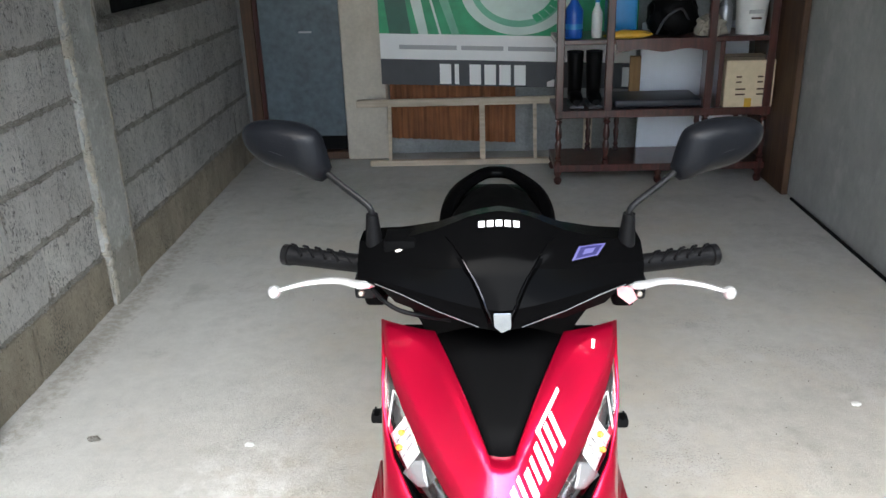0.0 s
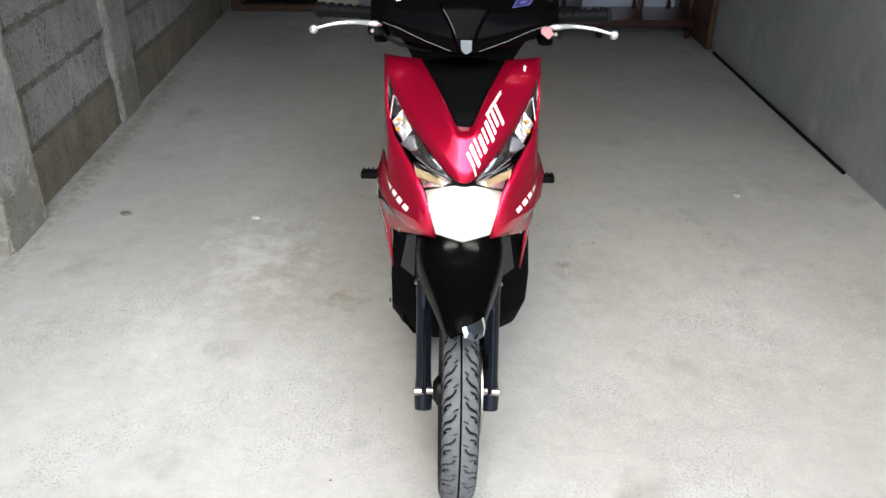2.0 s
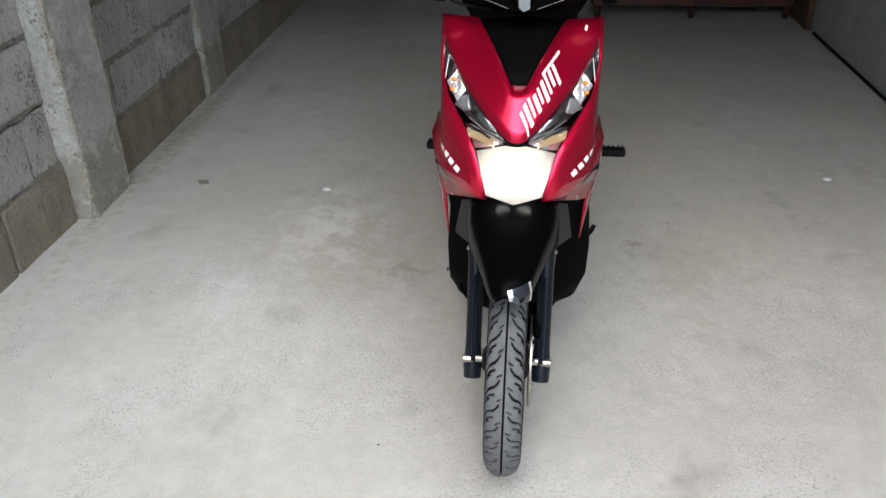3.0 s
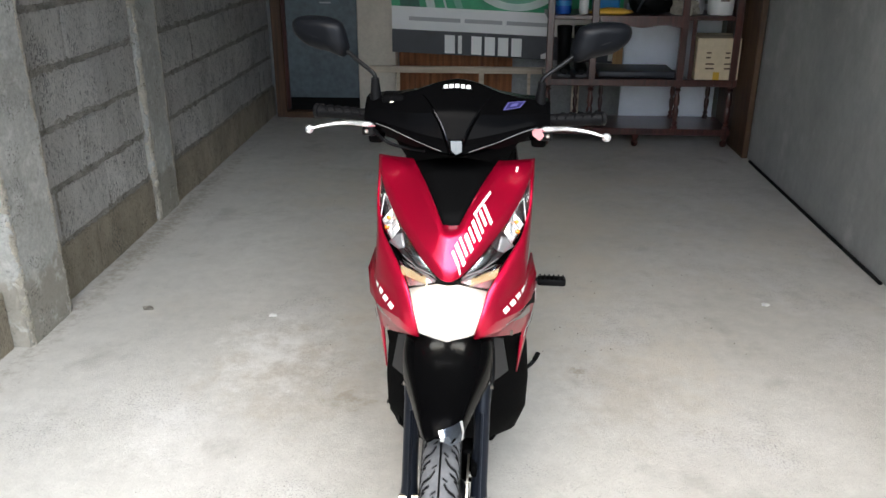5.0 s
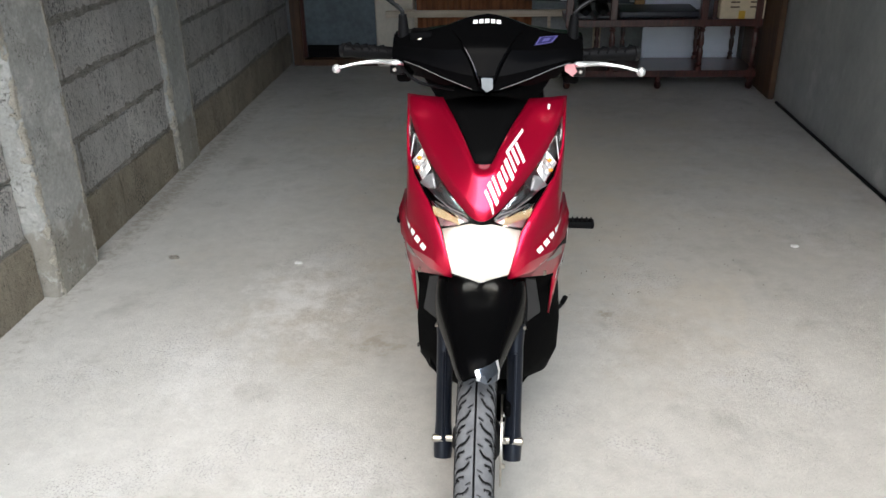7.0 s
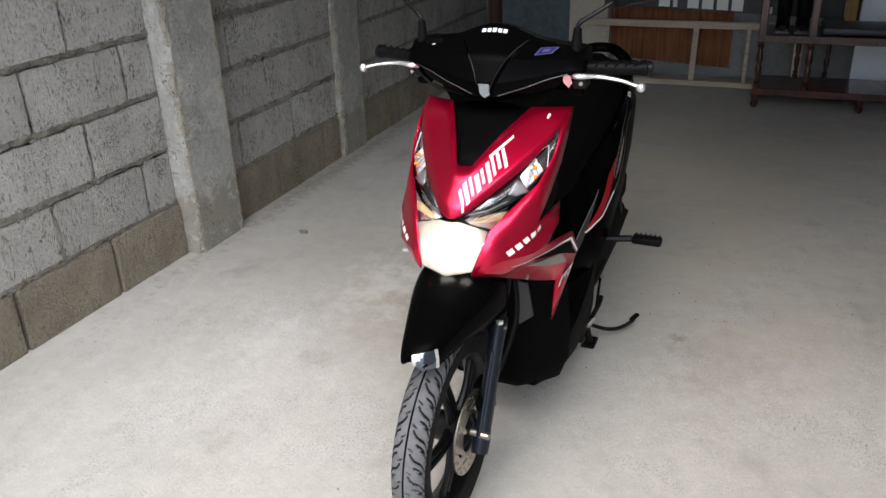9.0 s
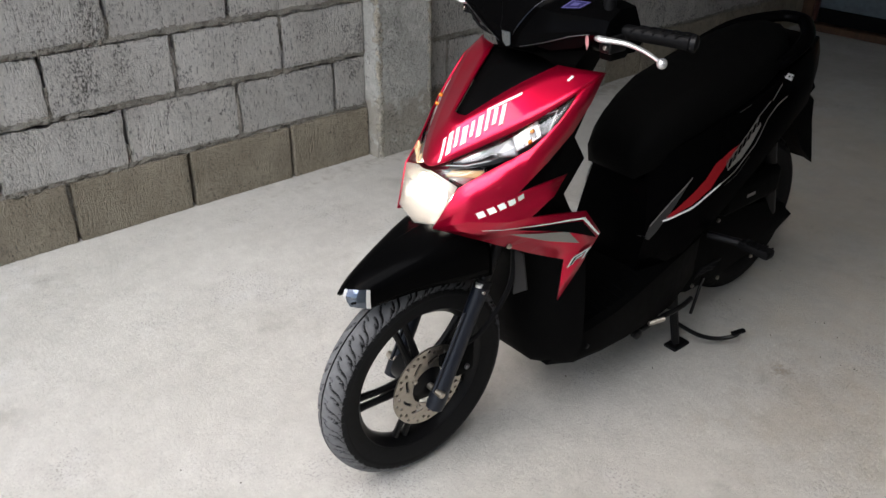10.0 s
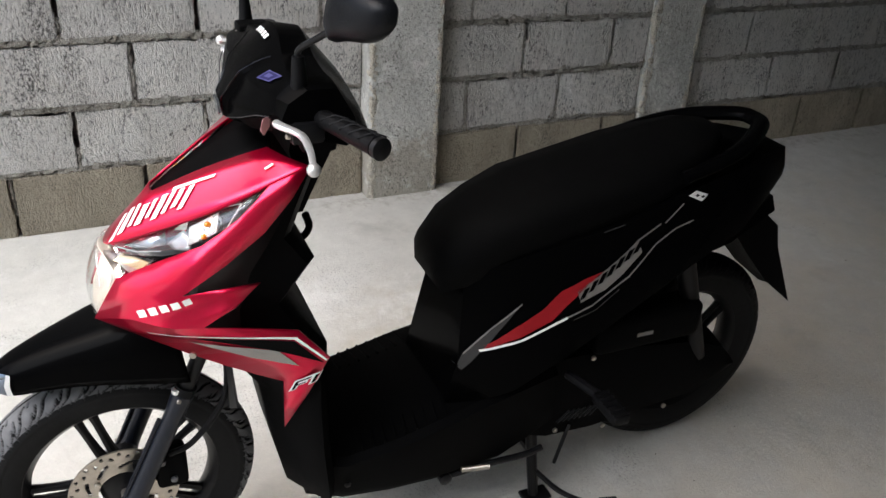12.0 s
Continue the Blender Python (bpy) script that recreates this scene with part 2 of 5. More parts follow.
SILVERGREY = plain("silver_grey_decal", (0.25, 0.235, 0.22), rough=0.35, metal=0.4, grain=0.08, size=200)
WHITE = plain("white_decal", (0.82, 0.82, 0.80), rough=0.35, grain=0.03, size=200)
PURPLE = plain("violet_sticker", (0.018, 0.017, 0.070), rough=0.45, spec=0.1, grain=0.1, size=200)
LAVENDER = plain("lavender_print", (0.048, 0.044, 0.15), rough=0.4, grain=0.1, size=200)
LENS = lens("clear_lens")
MIRRORGREY = plain("dark_grey_plastic", (0.0042, 0.0048, 0.0062), rough=0.36, spec=0.12, grain=0.15, size=300, bump=0.1)
REFLECT = plain("lamp_reflector", (0.88, 0.87, 0.85), rough=0.28, metal=0.7, grain=0.1, size=80)
BEZEL = plain("lamp_bezel_silver", (0.55, 0.55, 0.55), rough=0.35, metal=0.6, grain=0.1, size=80)
SMOKE = plain("lamp_bezel_grey", (0.30, 0.30, 0.31), rough=0.3, metal=0.5, grain=0.1, size=80)
SMOKEDARK = plain("grey_inner_plastic", (0.008, 0.008, 0.008), rough=0.6, grain=0.15, size=200)
GOLDEN = plain("warm_reflector", (0.80, 0.60, 0.34), rough=0.25, metal=0.6, grain=0.1, size=80)
AMBER = plain("amber_bulb", (0.75, 0.24, 0.02), rough=0.25, coat=0.6, grain=0.1, size=80)
BOWLED = plain("headlight_reflector", (0.84, 0.76, 0.65), rough=0.3, metal=0.6, grain=0.08, size=60)
SMOKEGLASS = plain("smoke_grey_housing", (0.13, 0.13, 0.135), rough=0.3, metal=0.6, grain=0.1, size=80)
STRIPCHROME = plain("pale_strip_chrome", (0.34, 0.37, 0.40), rough=0.2, metal=1.0, grain=0.1, size=80)
SMOKEEDGE = plain("cover_edge_grey", (0.07, 0.07, 0.072), rough=0.3, metal=0.6, grain=0.1, size=80)
DARKCHROME = plain("dark_chrome", (0.020, 0.020, 0.022), rough=0.15, metal=1.0, grain=0.1, size=60)
PATCH = plain("silver_blue_reflector", (0.15, 0.17, 0.205), rough=0.14, metal=1.0, grain=0.1, size=120)
BEAM = glow("headlight_beam", (1.0, 0.95, 0.86), 20.0)
TAILRED = plain("tail_lens_red", (0.30, 0.008, 0.008), rough=0.1, coat=1.0, grain=0.1, size=60)

BLOCK = mineral("concrete_block", (0.82, 0.79, 0.74), (0.69, 0.66, 0.61), scale=6, pits=1.0, pit_scale=120, per_piece=0.09, stretch=(1, 1, 0.6), contrast=0.14, pit_shade=0.9, relief=0.024, streak=0.7)
BLOCKLOW = mineral("earth_stained_block", (0.49, 0.43, 0.325), (0.37, 0.32, 0.24), scale=7, pits=1.0, pit_scale=170, per_piece=0.12, stretch=(1, 1, 0.6), contrast=0.18, pit_shade=0.7, relief=0.015, streak=0.6)
MORTAR = mineral("rough_mortar", (0.54, 0.505, 0.44), (0.33, 0.305, 0.26), scale=18, pits=1.0, pit_scale=110, contrast=0.65, pit_shade=1.0, relief=0.020)
COLUMN = mineral("column_concrete", (0.46, 0.455, 0.42), (0.35, 0.345, 0.315), scale=4, pits=0.9, pit_scale=90, contrast=0.24, spots=0.3, pit_shade=0.7, tide=0.24, relief=0.007)
SLURRY = mineral("pale_slurry", (0.60, 0.56, 0.47), (0.42, 0.385, 0.31), scale=12, pits=1.0, pit_scale=110, contrast=0.3, pit_shade=0.9, relief=0.012)
ROOF = wood("unseen_dark_roof", (0.20, 0.17, 0.13), (0.11, 0.09, 0.065), "y", rough=0.8, coat=0.0)
FLOOR = mineral("floor_concrete", (0.535, 0.52, 0.48), (0.445, 0.43, 0.39), scale=1.1, pits=0.7, pit_scale=150, rough=0.6, contrast=0.11, spots=0.32, pit_shade=0.6, specks=0.12, relief=0.0045, grit=0.6,
                # the first mark tints the back of the floor warmer
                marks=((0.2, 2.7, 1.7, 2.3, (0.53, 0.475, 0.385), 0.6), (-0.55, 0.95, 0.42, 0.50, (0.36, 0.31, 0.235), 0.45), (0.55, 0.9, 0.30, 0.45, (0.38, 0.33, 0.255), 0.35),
                       (-0.66, 1.05, 0.26, 0.40, (0.66, 0.645, 0.61), 0.75), (-0.85, 0.55, 0.18, 0.24, (0.62, 0.605, 0.57), 0.60), (0.40, 0.99, 0.050, 0.042, (0.20, 0.145, 0.085), 0.55), (0.74, -0.45, 0.14, 0.09, (0.24, 0.225, 0.20), 0.5), (-1.50, 2.3, 0.10, 2.3, (0.20, 0.165, 0.115), 0.5), (-0.34, 0.78, 0.12, 0.09, (0.24, 0.185, 0.12), 0.45)))
PLASTER = mineral("grey_cement_plaster", (0.43, 0.435, 0.415), (0.33, 0.335, 0.32), scale=1.5, pits=0.3, pit_scale=80, rough=0.7, stretch=(1, 1, 0.7), contrast=0.10, specks=0.25)
CREAM = mineral("cream_painted_post", (0.66, 0.60, 0.50), (0.54, 0.48, 0.39), scale=3, pits=0.2, pit_scale=60, contrast=0.1)
DOORBLUE = plain("blue_grey_door_paint", (0.105, 0.135, 0.150), rough=0.5, grain=0.4, size=24, bump=0.1)
DARKRED = wood("dark_red_varnished_wood", (0.085, 0.024, 0.018), (0.030, 0.009, 0.007), "z", rough=0.3, coat=0.5)
BROWN = wood("brown_board", (0.11, 0.055, 0.025), (0.05, 0.024, 0.012), "z", rough=0.55, coat=0.0)
PALEWOOD = wood("pale_timber", (0.66, 0.56, 0.43), (0.46, 0.38, 0.28), "x", rough=0.8, coat=0.0)
RUST = wood("rusty_sheet", (0.34, 0.135, 0.055), (0.16, 0.065, 0.03), "z", rough=0.85, coat=0.0)
CARDBOARD = plain("cardboard", (0.66, 0.54, 0.36), rough=0.85, grain=0.12, size=30)
PAPERWHITE = plain("white_sheet", (0.74, 0.78, 0.84), rough=0.4, grain=0.08, size=10)
BANNERWHITE = plain("banner_white", (0.85, 0.85, 0.83), rough=0.5, grain=0.05, size=12)
BANNERDARK = plain("banner_charcoal", (0.035, 0.038, 0.045), rough=0.45, grain=0.2, size=12)
BANNERGREEN = plain("banner_green", (0.03, 0.36, 0.15), rough=0.45, grain=0.5, size=8)
BANNERPALE = plain("banner_pale_green", (0.62, 0.76, 0.68), rough=0.45, grain=0.15, size=10)
BANNERDEEP = plain("banner_deep_green", (0.008, 0.11, 0.065), rough=0.45, grain=0.3, size=8)
BANNERMINT = plain("banner_mint", (0.16, 0.47, 0.30), rough=0.45, grain=0.3, size=9)
OFFCUT = wood("ochre_timber", (0.33, 0.20, 0.085), (0.20, 0.11, 0.045), "z", rough=0.8, coat=0.0)
GREYTEXT = plain("grey_print", (0.42, 0.42, 0.42), rough=0.5)
BLUE = plain("blue_plastic", (0.012, 0.09, 0.42), rough=0.3, grain=0.1, size=30)
SKYBLUE = plain("light_blue_plastic", (0.03, 0.22, 0.50), rough=0.35, grain=0.1, size=30)
YELLOW = plain("yellow_plastic", (0.62, 0.36, 0.03), rough=0.4, grain=0.1, size=30)
PAILWHITE = plain("white_pail_plastic", (0.70, 0.70, 0.67), rough=0.35, grain=0.05, size=30)
RAG = plain("grey_beige_cloth", (0.30, 0.27, 0.22), rough=0.95, grain=0.3, size=60, bump=0.4)
DARKGREY = plain("dark_grey_decal", (0.020, 0.020, 0.020), rough=0.4, grain=0.1, size=200)
REDFILM = plain("red_sticker_film", (0.27, 0.006, 0.011), rough=0.4, spec=0.3, grain=0.1, size=120)
PANELGREY = plain("dark_grey_panel", (0.013, 0.0125, 0.0125), rough=0.45, grain=0.15, size=200)
PINKTAG = plain("pink_white_tag", (0.72, 0.35, 0.36), rough=0.5, grain=0.2, size=60)


# ---------- building helpers ----------
def mesh_of(name, bm, material, smooth=None):
    me = bpy.data.meshes.new(name)
    bmesh.ops.recalc_face_normals(bm, faces=bm.faces)
    bm.to_mesh(me)
    bm.free()
    me.materials.append(material)
    if smooth is not None:
        me.polygons.foreach_set("use_smooth", [True] * len(me.polygons))
        me.set_sharp_from_angle(angle=radians(smooth))
    return me


def part(name, bm, material, parent, label="", smooth=35):
    """Links bm as one mesh object under a thing or under a part."""
    ob = new(name, mesh_of(name, bm, material, smooth))
    ob.parent = parent
    return tagged(ob, label)


def thing(name, label, category, group="", kind="", m=None):
    ob = tagged(new(name), label, category, group, kind)
    if m is not None:
        ob.matrix_world = m
    return ob


def solid(name, bm, material, label, category="", kind="", group="", smooth=35):
    return tagged(new(name, mesh_of(name, bm, material, smooth)), label, category, group, kind)


def box(lo, hi, bevel=0.0, bm=None, seg=1):
    """A box between two corners, with bevelled edges."""
    b = bmesh.new()
    bmesh.ops.create_cube(b, size=1)
    for v in b.verts:
        v.co = Vector([(l + h) / 2 + c * (h - l) for l, h, c in zip(lo, hi, v.co)])
    if bevel:
        bmesh.ops.bevel(b, geom=list(b.edges), offset=bevel, segments=seg, affect="EDGES", profile=0.5)
    return merged(bm, b)


def merged(bm, b):
    if bm is None:
        return b
    tmp = bpy.data.meshes.new("tmp")
    b.to_mesh(tmp)
    b.free()
    bm.from_mesh(tmp)
    bpy.data.meshes.remove(tmp)
    return bm


def loft(sections, closed=True, caps=True, bm=None):
    """A skin through cross-sections with equal numbers of points."""
    b = bm or bmesh.new()
    rows = [[b.verts.new(p) for p in s] for s in sections]
    n = len(rows[0])
    for r, q in zip(rows, rows[1:]):
        for i in range(n if closed else n - 1):
            b.faces.new((r[i], r[(i + 1) % n], q[(i + 1) % n], q[i]))
    if closed and caps:
        b.faces.new(rows[0]), b.faces.new(rows[-1])
    return b


def smoothed(points, steps=5):
    """Catmull-Rom through the points."""
    pts = [Vector(p) for p in points]
    pts = [2 * pts[0] - pts[1], *pts, 2 * pts[-1] - pts[-2]]
    out = []
    for a, b, c, d in zip(pts, pts[1:], pts[2:], pts[3:]):
        for i in range(steps):
            t = i / steps
            out.append(0.5 * (2 * b + (c - a) * t + (2 * a - 5 * b + 4 * c - d) * t * t + (3 * b - a - 3 * c + d) * t ** 3))
    return out + [pts[-2]]


def tube(path, radius, sides=12, bm=None, flat=1.0):
    """A round bar along a path; radius is one number or one for each point; flat squashes it."""
    path = [Vector(p) for p in path]
    radii = [radius] * len(path) if isinstance(radius, (int, float)) else list(radius)
    secs, up = [], None
    for i, p in enumerate(path):
        d = (path[min(i + 1, len(path) - 1)] - path[max(i - 1, 0)]).normalized()
        if up is None:
            up = d.orthogonal().normalized() if abs(d.z) > 0.9 else Vector((0, 0, 1))
        side = d.cross(up).normalized()
        up = side.cross(d).normalized()
        secs.append([p + radii[i] * (math.cos(a) * side + flat * math.sin(a) * up) for a in (2 * math.pi * k / sides for k in range(sides))])
    return loft(secs, bm=bm)


def lathe(profile, axis, origin, sides=32, bm=None, closed=False):
    """Turns (radius, along) pairs round an axis through origin."""
    axis = Vector(axis).normalized()
    u = axis.orthogonal().normalized()
    v = axis.cross(u)
    b = bm or bmesh.new()
    rings = []
    for r, h in profile:
        rings.append([b.verts.new(Vector(origin) + axis * h + max(r, 1e-4) * (math.cos(a) * u + math.sin(a) * v)) for a in (2 * math.pi * k / sides for k in range(sides))])
    pairs = list(zip(rings, rings[1:])) + ([(rings[-1], rings[0])] if closed else [])
    for r, q in pairs:
        for i in range(sides):
            b.faces.new((r[i], r[(i + 1) % sides], q[(i + 1) % sides], q[i]))
    if not closed:
        b.faces.new(rings[0]), b.faces.new(rings[-1])
    return b


def plate(points, depth, direction, bm=None, bevel=0.0):
    """A polygon given thickness along a direction."""
    b = bmesh.new()
    face = b.faces.new([b.verts.new(p) for p in points])
    got = bmesh.ops.extrude_face_region(b, geom=[face])
    bmesh.ops.translate(b, verts=[e for e in got["geom"] if isinstance(e, bmesh.types.BMVert)], vec=Vector(direction).normalized() * depth)
    if bevel:
        bmesh.ops.bevel(b, geom=list(b.edges), offset=bevel, segments=2, affect="EDGES")
    return merged(bm, b)


def turned(height, base, r, sides=14):
    """A turned wooden baluster between z = base and base + height."""
    shape = [(1.0, 0), (1.0, 0.06), (0.6, 0.09), (1.0, 0.13), (0.55, 0.18), (0.85, 0.3), (0.95, 0.42), (0.55, 0.5),
             (0.95, 0.58), (0.85, 0.7), (0.55, 0.82), (1.0, 0.87), (0.6, 0.91), (1.0, 0.94), (1.0, 1.0)]
    return [(r * k, base + height * h) for k, h in shape]


# ---------- the garage: floor, walls, ceiling ----------
XL, XR, YB, YF, H = -1.593, 1.745, 4.80, -2.85, 2.65
bm = box((XL - 0.3, YF, -0.15), (XR + 0.3, YB + 0.3, 0.0))
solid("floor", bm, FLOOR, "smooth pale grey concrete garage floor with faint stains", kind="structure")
bm = box((-60, -120, -0.40), (60, 80, -0.012))
solid("ground", bm, FLOOR, "plain concrete yard before the garage", kind="structure")
# unseen ceiling, kept dark and cut short to set how daylight falls off
bm = box((XL - 0.3, -0.40, H), (XR + 0.3, YB + 0.3, H + 0.15))
solid("ceiling", bm, ROOF, "unseen dark ceiling added to dim the back of the garage", kind="structure")

wall_left = thing("wall_left", "unplastered grey concrete block wall with rough mortar joints", "", kind="structure")
bm = bmesh.new()
SECTIONS = ((YF, 1.045, -1.593), (1.342, 2.36, -1.578), (2.628, YB, -1.578))
PITCH, LONG, THICK = 0.222, 0.436, 0.15


def mortar_lumps(p, q, seed):
    """Lumps and holes of trowelled mortar."""
    n1, n2, n3 = noise.noise((p * 24, q * 50, seed)), noise.noise((p * 75, q * 105, seed + 7)), noise.noise((p * 210, q * 230, seed + 3))
    return 0.006 * n1 + 0.006 * n2 + 0.005 * n3 - 0.016 * max(0.0, noise.noise((p * 70, q * 110, seed + 11)) - 0.18) * 2


def mortar_strip(y0, y1, x, z, tall, seed):
    """One crumbly bed joint, smeared over the blocks' edges."""
    step = 0.0045 if y0 < 1.4 else 0.007
    ny = max(4, int((y1 - y0) / step))
    secs = []
    for i in range(ny + 1):
        y = y0 + (y1 - y0) * i / ny
        edge = [tall * (1.0 + 0.55 * noise.noise((y * 7, seed * 3.7, q)) + 0.50 * noise.noise((y * 42, seed * 1.7, q)) + 0.50 * noise.noise((y * 120, seed, q))) for q in (0, 5)]
        row = [(x - 0.05, y, z - edge[0])]
        for j in range(8):
            v = -1 + j / 3.5
            h = v * edge[0 if v < 0 else 1]
            row.append((x + 0.0005 - 0.018 * v ** 6 + (1.0 if y0 < 1 else 1.7) * mortar_lumps(y, h, seed * 2.3), y, z + h))
        secs.append(row + [(x - 0.05, y, z + edge[1])])
    return secs


def block_mesh(long, tall, seed, material):
    """A hollow block's face: worn corners and uneven edges."""
    b = bmesh.new()
    ny, nz = max(8, int(long / 0.013)), 15
    front = [[None] * (nz + 1) for _ in range(ny + 1)]
    for i in range(ny + 1):
        for j in range(nz + 1):
            e = (i in (0, ny)) + (j in (0, nz))
            fy = 0.005 / long if i == 1 else 1 - 0.005 / long if i == ny - 1 else i / ny
            fz = 0.005 / tall if j == 1 else 1 - 0.005 / tall if j == nz - 1 else j / nz
            y, z = -long / 2 + long * fy, -tall / 2 + tall * fz
            broad = noise.noise_vector((y * 9 + seed * 5.1, z * 9, seed)) * 0.004
            fine = noise.noise_vector((y * 70 + seed * 3.3, z * 70, seed + 4)) * 0.0042
            chipped = max(0.0, noise.noise((y * 24, z * 24, seed * 2.7)) - 0.25) * 0.028 * (e > 0)
            x = -0.0035 * (e > 0) - chipped * 0.5 + broad.x * 0.4 + fine.x * 0.25
            push = (broad + fine) * (e > 0)
            front[i][j] = b.verts.new((x, y + push.y - math.copysign(chipped * (i in (0, ny)), y), z + push.z - math.copysign(chipped * (j in (0, nz)), z)))
    for i in range(ny):
        for j in range(nz):
            b.faces.new((front[i][j], front[i + 1][j], front[i + 1][j + 1], front[i][j + 1]))
    ring = [front[i][0] for i in range(ny + 1)] + [front[ny][j] for j in range(1, nz + 1)] + [front[i][nz] for i in range(ny - 1, -1, -1)] + [front[0][j] for j in range(nz - 1, 0, -1)]
    back = [b.verts.new((-0.06, v.co.y, v.co.z)) for v in ring]
    for k in range(len(ring)):
        b.faces.new((ring[k], ring[(k + 1) % len(ring)], back[(k + 1) % len(ring)], back[k]))
    return mesh_of("concrete_block", b, material, 30)


# core behind the blocks, with bed joints
for y0, y1, x in SECTIONS:
    if y0 > 2.5:
        # an opening in the last bay, backed by added dark boards
        for lo, hi in (((y0, 0), (2.97, H)), ((2.97, 0), (4.36, 1.13)), ((4.36, 0), (y1, H)), ((2.97, 2.0), (4.36, H))):
            box((x - THICK, lo[0], lo[1]), (x - 0.055, hi[0], hi[1]), bm=bm)
    else:
        box((x - THICK, y0, 0), (x - 0.055, y1, H), bm=bm)
core = part("core", bm, MORTAR, wall_left, "mortar and hidden cores of the block wall")
ROWS = 12
seed = 0
for y0, y1, x in SECTIONS:
    for k in range(1, ROWS + 1):
        seed += 1
        if y0 > 2.5 and 5 < k < 10:
            continue
        b = loft(mortar_strip(y0, y1, x, 0.226 + PITCH * (k - 1), 0.0165 if y0 < 1 else 0.022, seed), closed=False)
        part("mortar_joint", b, MORTAR, wall_left, smooth=80)

# added boards stand in for the darkness beyond the opening
for k in range(4):
    solid("boarding", box((-1.80, 2.86 + 0.40 * k, 0.95), (-1.76, 3.255 + 0.40 * k, 2.1), 0.003), RUBBER, "added dark board in place of the dark space behind the opening", "board", group="boards in the opening")
# columns
for y0, y1, x, xb in ((1.043, 1.345, -1.513, -1.59), (2.358, 2.630, -1.553, -1.58)):
    nz = 260
    secs = []
    for i in range(nz + 1):
        z = H * i / nz
        def w(q, amp=0.005):
            return amp * noise.noise((z * 9, q, y0 * 3)) + 0.5 * amp * noise.noise((z * 45, q, y0))
        chip = max(0.0, noise.noise((z * 22, 7.7, y0)) - 0.15) * 0.030
        chip2 = max(0.0, noise.noise((z * 26, 3.1, y0)) - 0.15) * 0.035
        secs.append([(x - 0.22, y0 + w(1), z), (x - 0.04 + w(2), y0 + w(1), z), (x - 0.012 - chip + w(2), y0 + w(1), z), (x + w(3), y0 + 0.014 + chip + w(4), z), (x + w(5) * 0.6, y0 + 0.06, z),
                     (x + w(5) * 0.6, (y0 + y1) / 2, z), (x + w(8) * 0.6, y1 - 0.06, z), (x + w(6), y1 - 0.012 - chip2 + w(7), z), (x - 0.014 - chip2, y1 + w(7), z), (x - 0.22, y1 + w(8), z)])
    column = solid("wall_column", loft(secs), COLUMN, "rough cast concrete column in the block wall", kind="structure", smooth=40)
    # pale slurry that ran out of the mould along both front edges
    for k, ye in enumerate((y0 + 0.020, y1 - 0.018)):
        rows = []
        for i in range(560):
            z = H * i / 559
            half = 0.015 * (1 + 0.6 * noise.noise((z * 8, k, y0)) + 0.5 * noise.noise((z * 40, k + 3, y0)))
            row = [(x - 0.03, ye - half, z)]
            for j in range(7):
                v = -1 + j / 3
                row.append((x + 0.0015 - 0.008 * v ** 4 + 0.7 * mortar_lumps(z, v * half, y0 * 5 + k), ye + v * half, z))
            rows.append(row + [(x - 0.03, ye + half, z)])
        part("edge_slurry", loft(rows, closed=False), SLURRY, column, "rough pale slurry along the column's edge", smooth=80)

# plastered wall, back wall, front jambs
bm = box((XR, YF, 0), (XR + 0.15, YB + 0.15, H))
solid("wall_right", bm, PLASTER, "grey cement plastered wall with faint streaks", kind="structure")
bm = box((XL - 0.15, YB, 0), (XR, YB + 0.15, H))
solid("wall_back", bm, mineral("back_wall_block", (0.36, 0.37, 0.36), (0.25, 0.26, 0.25), scale=4, pits=0.6), "grey unpainted back wall", kind="structure")
bm = tube([(1.727, 1.765, 0.008), (1.724, 2.6, 0.008), (1.724, 3.62, 0.008)], 0.0085, 10)
solid("floor_strip", bm, RUBBER, "thin black strip along the wall foot", "strip")

# ---------- the back of the garage ----------
door = thing("door_1", "blue-grey flush door in a dark brown timber frame", "", kind="structure")
part("door_leaf", box((-1.445, 4.735, 0.148), (-0.83, 4.775, 2.05), 0.004), DOORBLUE, door, "scuffed blue-grey painted door leaf")
part("door_frame", box((-1.53, 4.69, 0), (-1.452, 4.796, 2.12), 0.006), BROWN, door, "dark brown timber jamb")
part("door_frame", box((-1.452, 4.705, 0.06), (-1.425, 4.733, 2.12), 0.004), DARKRED, door, "reddish inner stop of the jamb")
part("threshold", box((-1.452, 4.68, 0), (-0.83, 4.796, 0.050), 0.006), BROWN, door, "worn brown threshold")
# added black strip fills the dark gap between leaf and threshold
part("kick_board", box((-1.445, 4.745, 0.052), (-0.83, 4.785, 0.146), 0.003), RUBBER, door, "black strip filling the dark gap under the door leaf")
part("scuff", box((-1.17, 4.7332, 0.84), (-1.085, 4.7348, 0.852), 0.0004), GREYTEXT, door, "pale scuff on the paint")
bm = box((-0.885, 4.65, 0), (-0.603, 4.797, H), 0.008)
solid("door_post", bm, CREAM, "cream painted post beside the door", kind="structure")

banner = thing("banner", "printed tarpaulin banner, green above, with a white and a charcoal band", "banner")
BX0, BX1, BY = -0.625, 1.02, 4.62


def sag(x):
    """How far the banner hangs down towards its free side."""
    return -0.042 * (x - BX0)


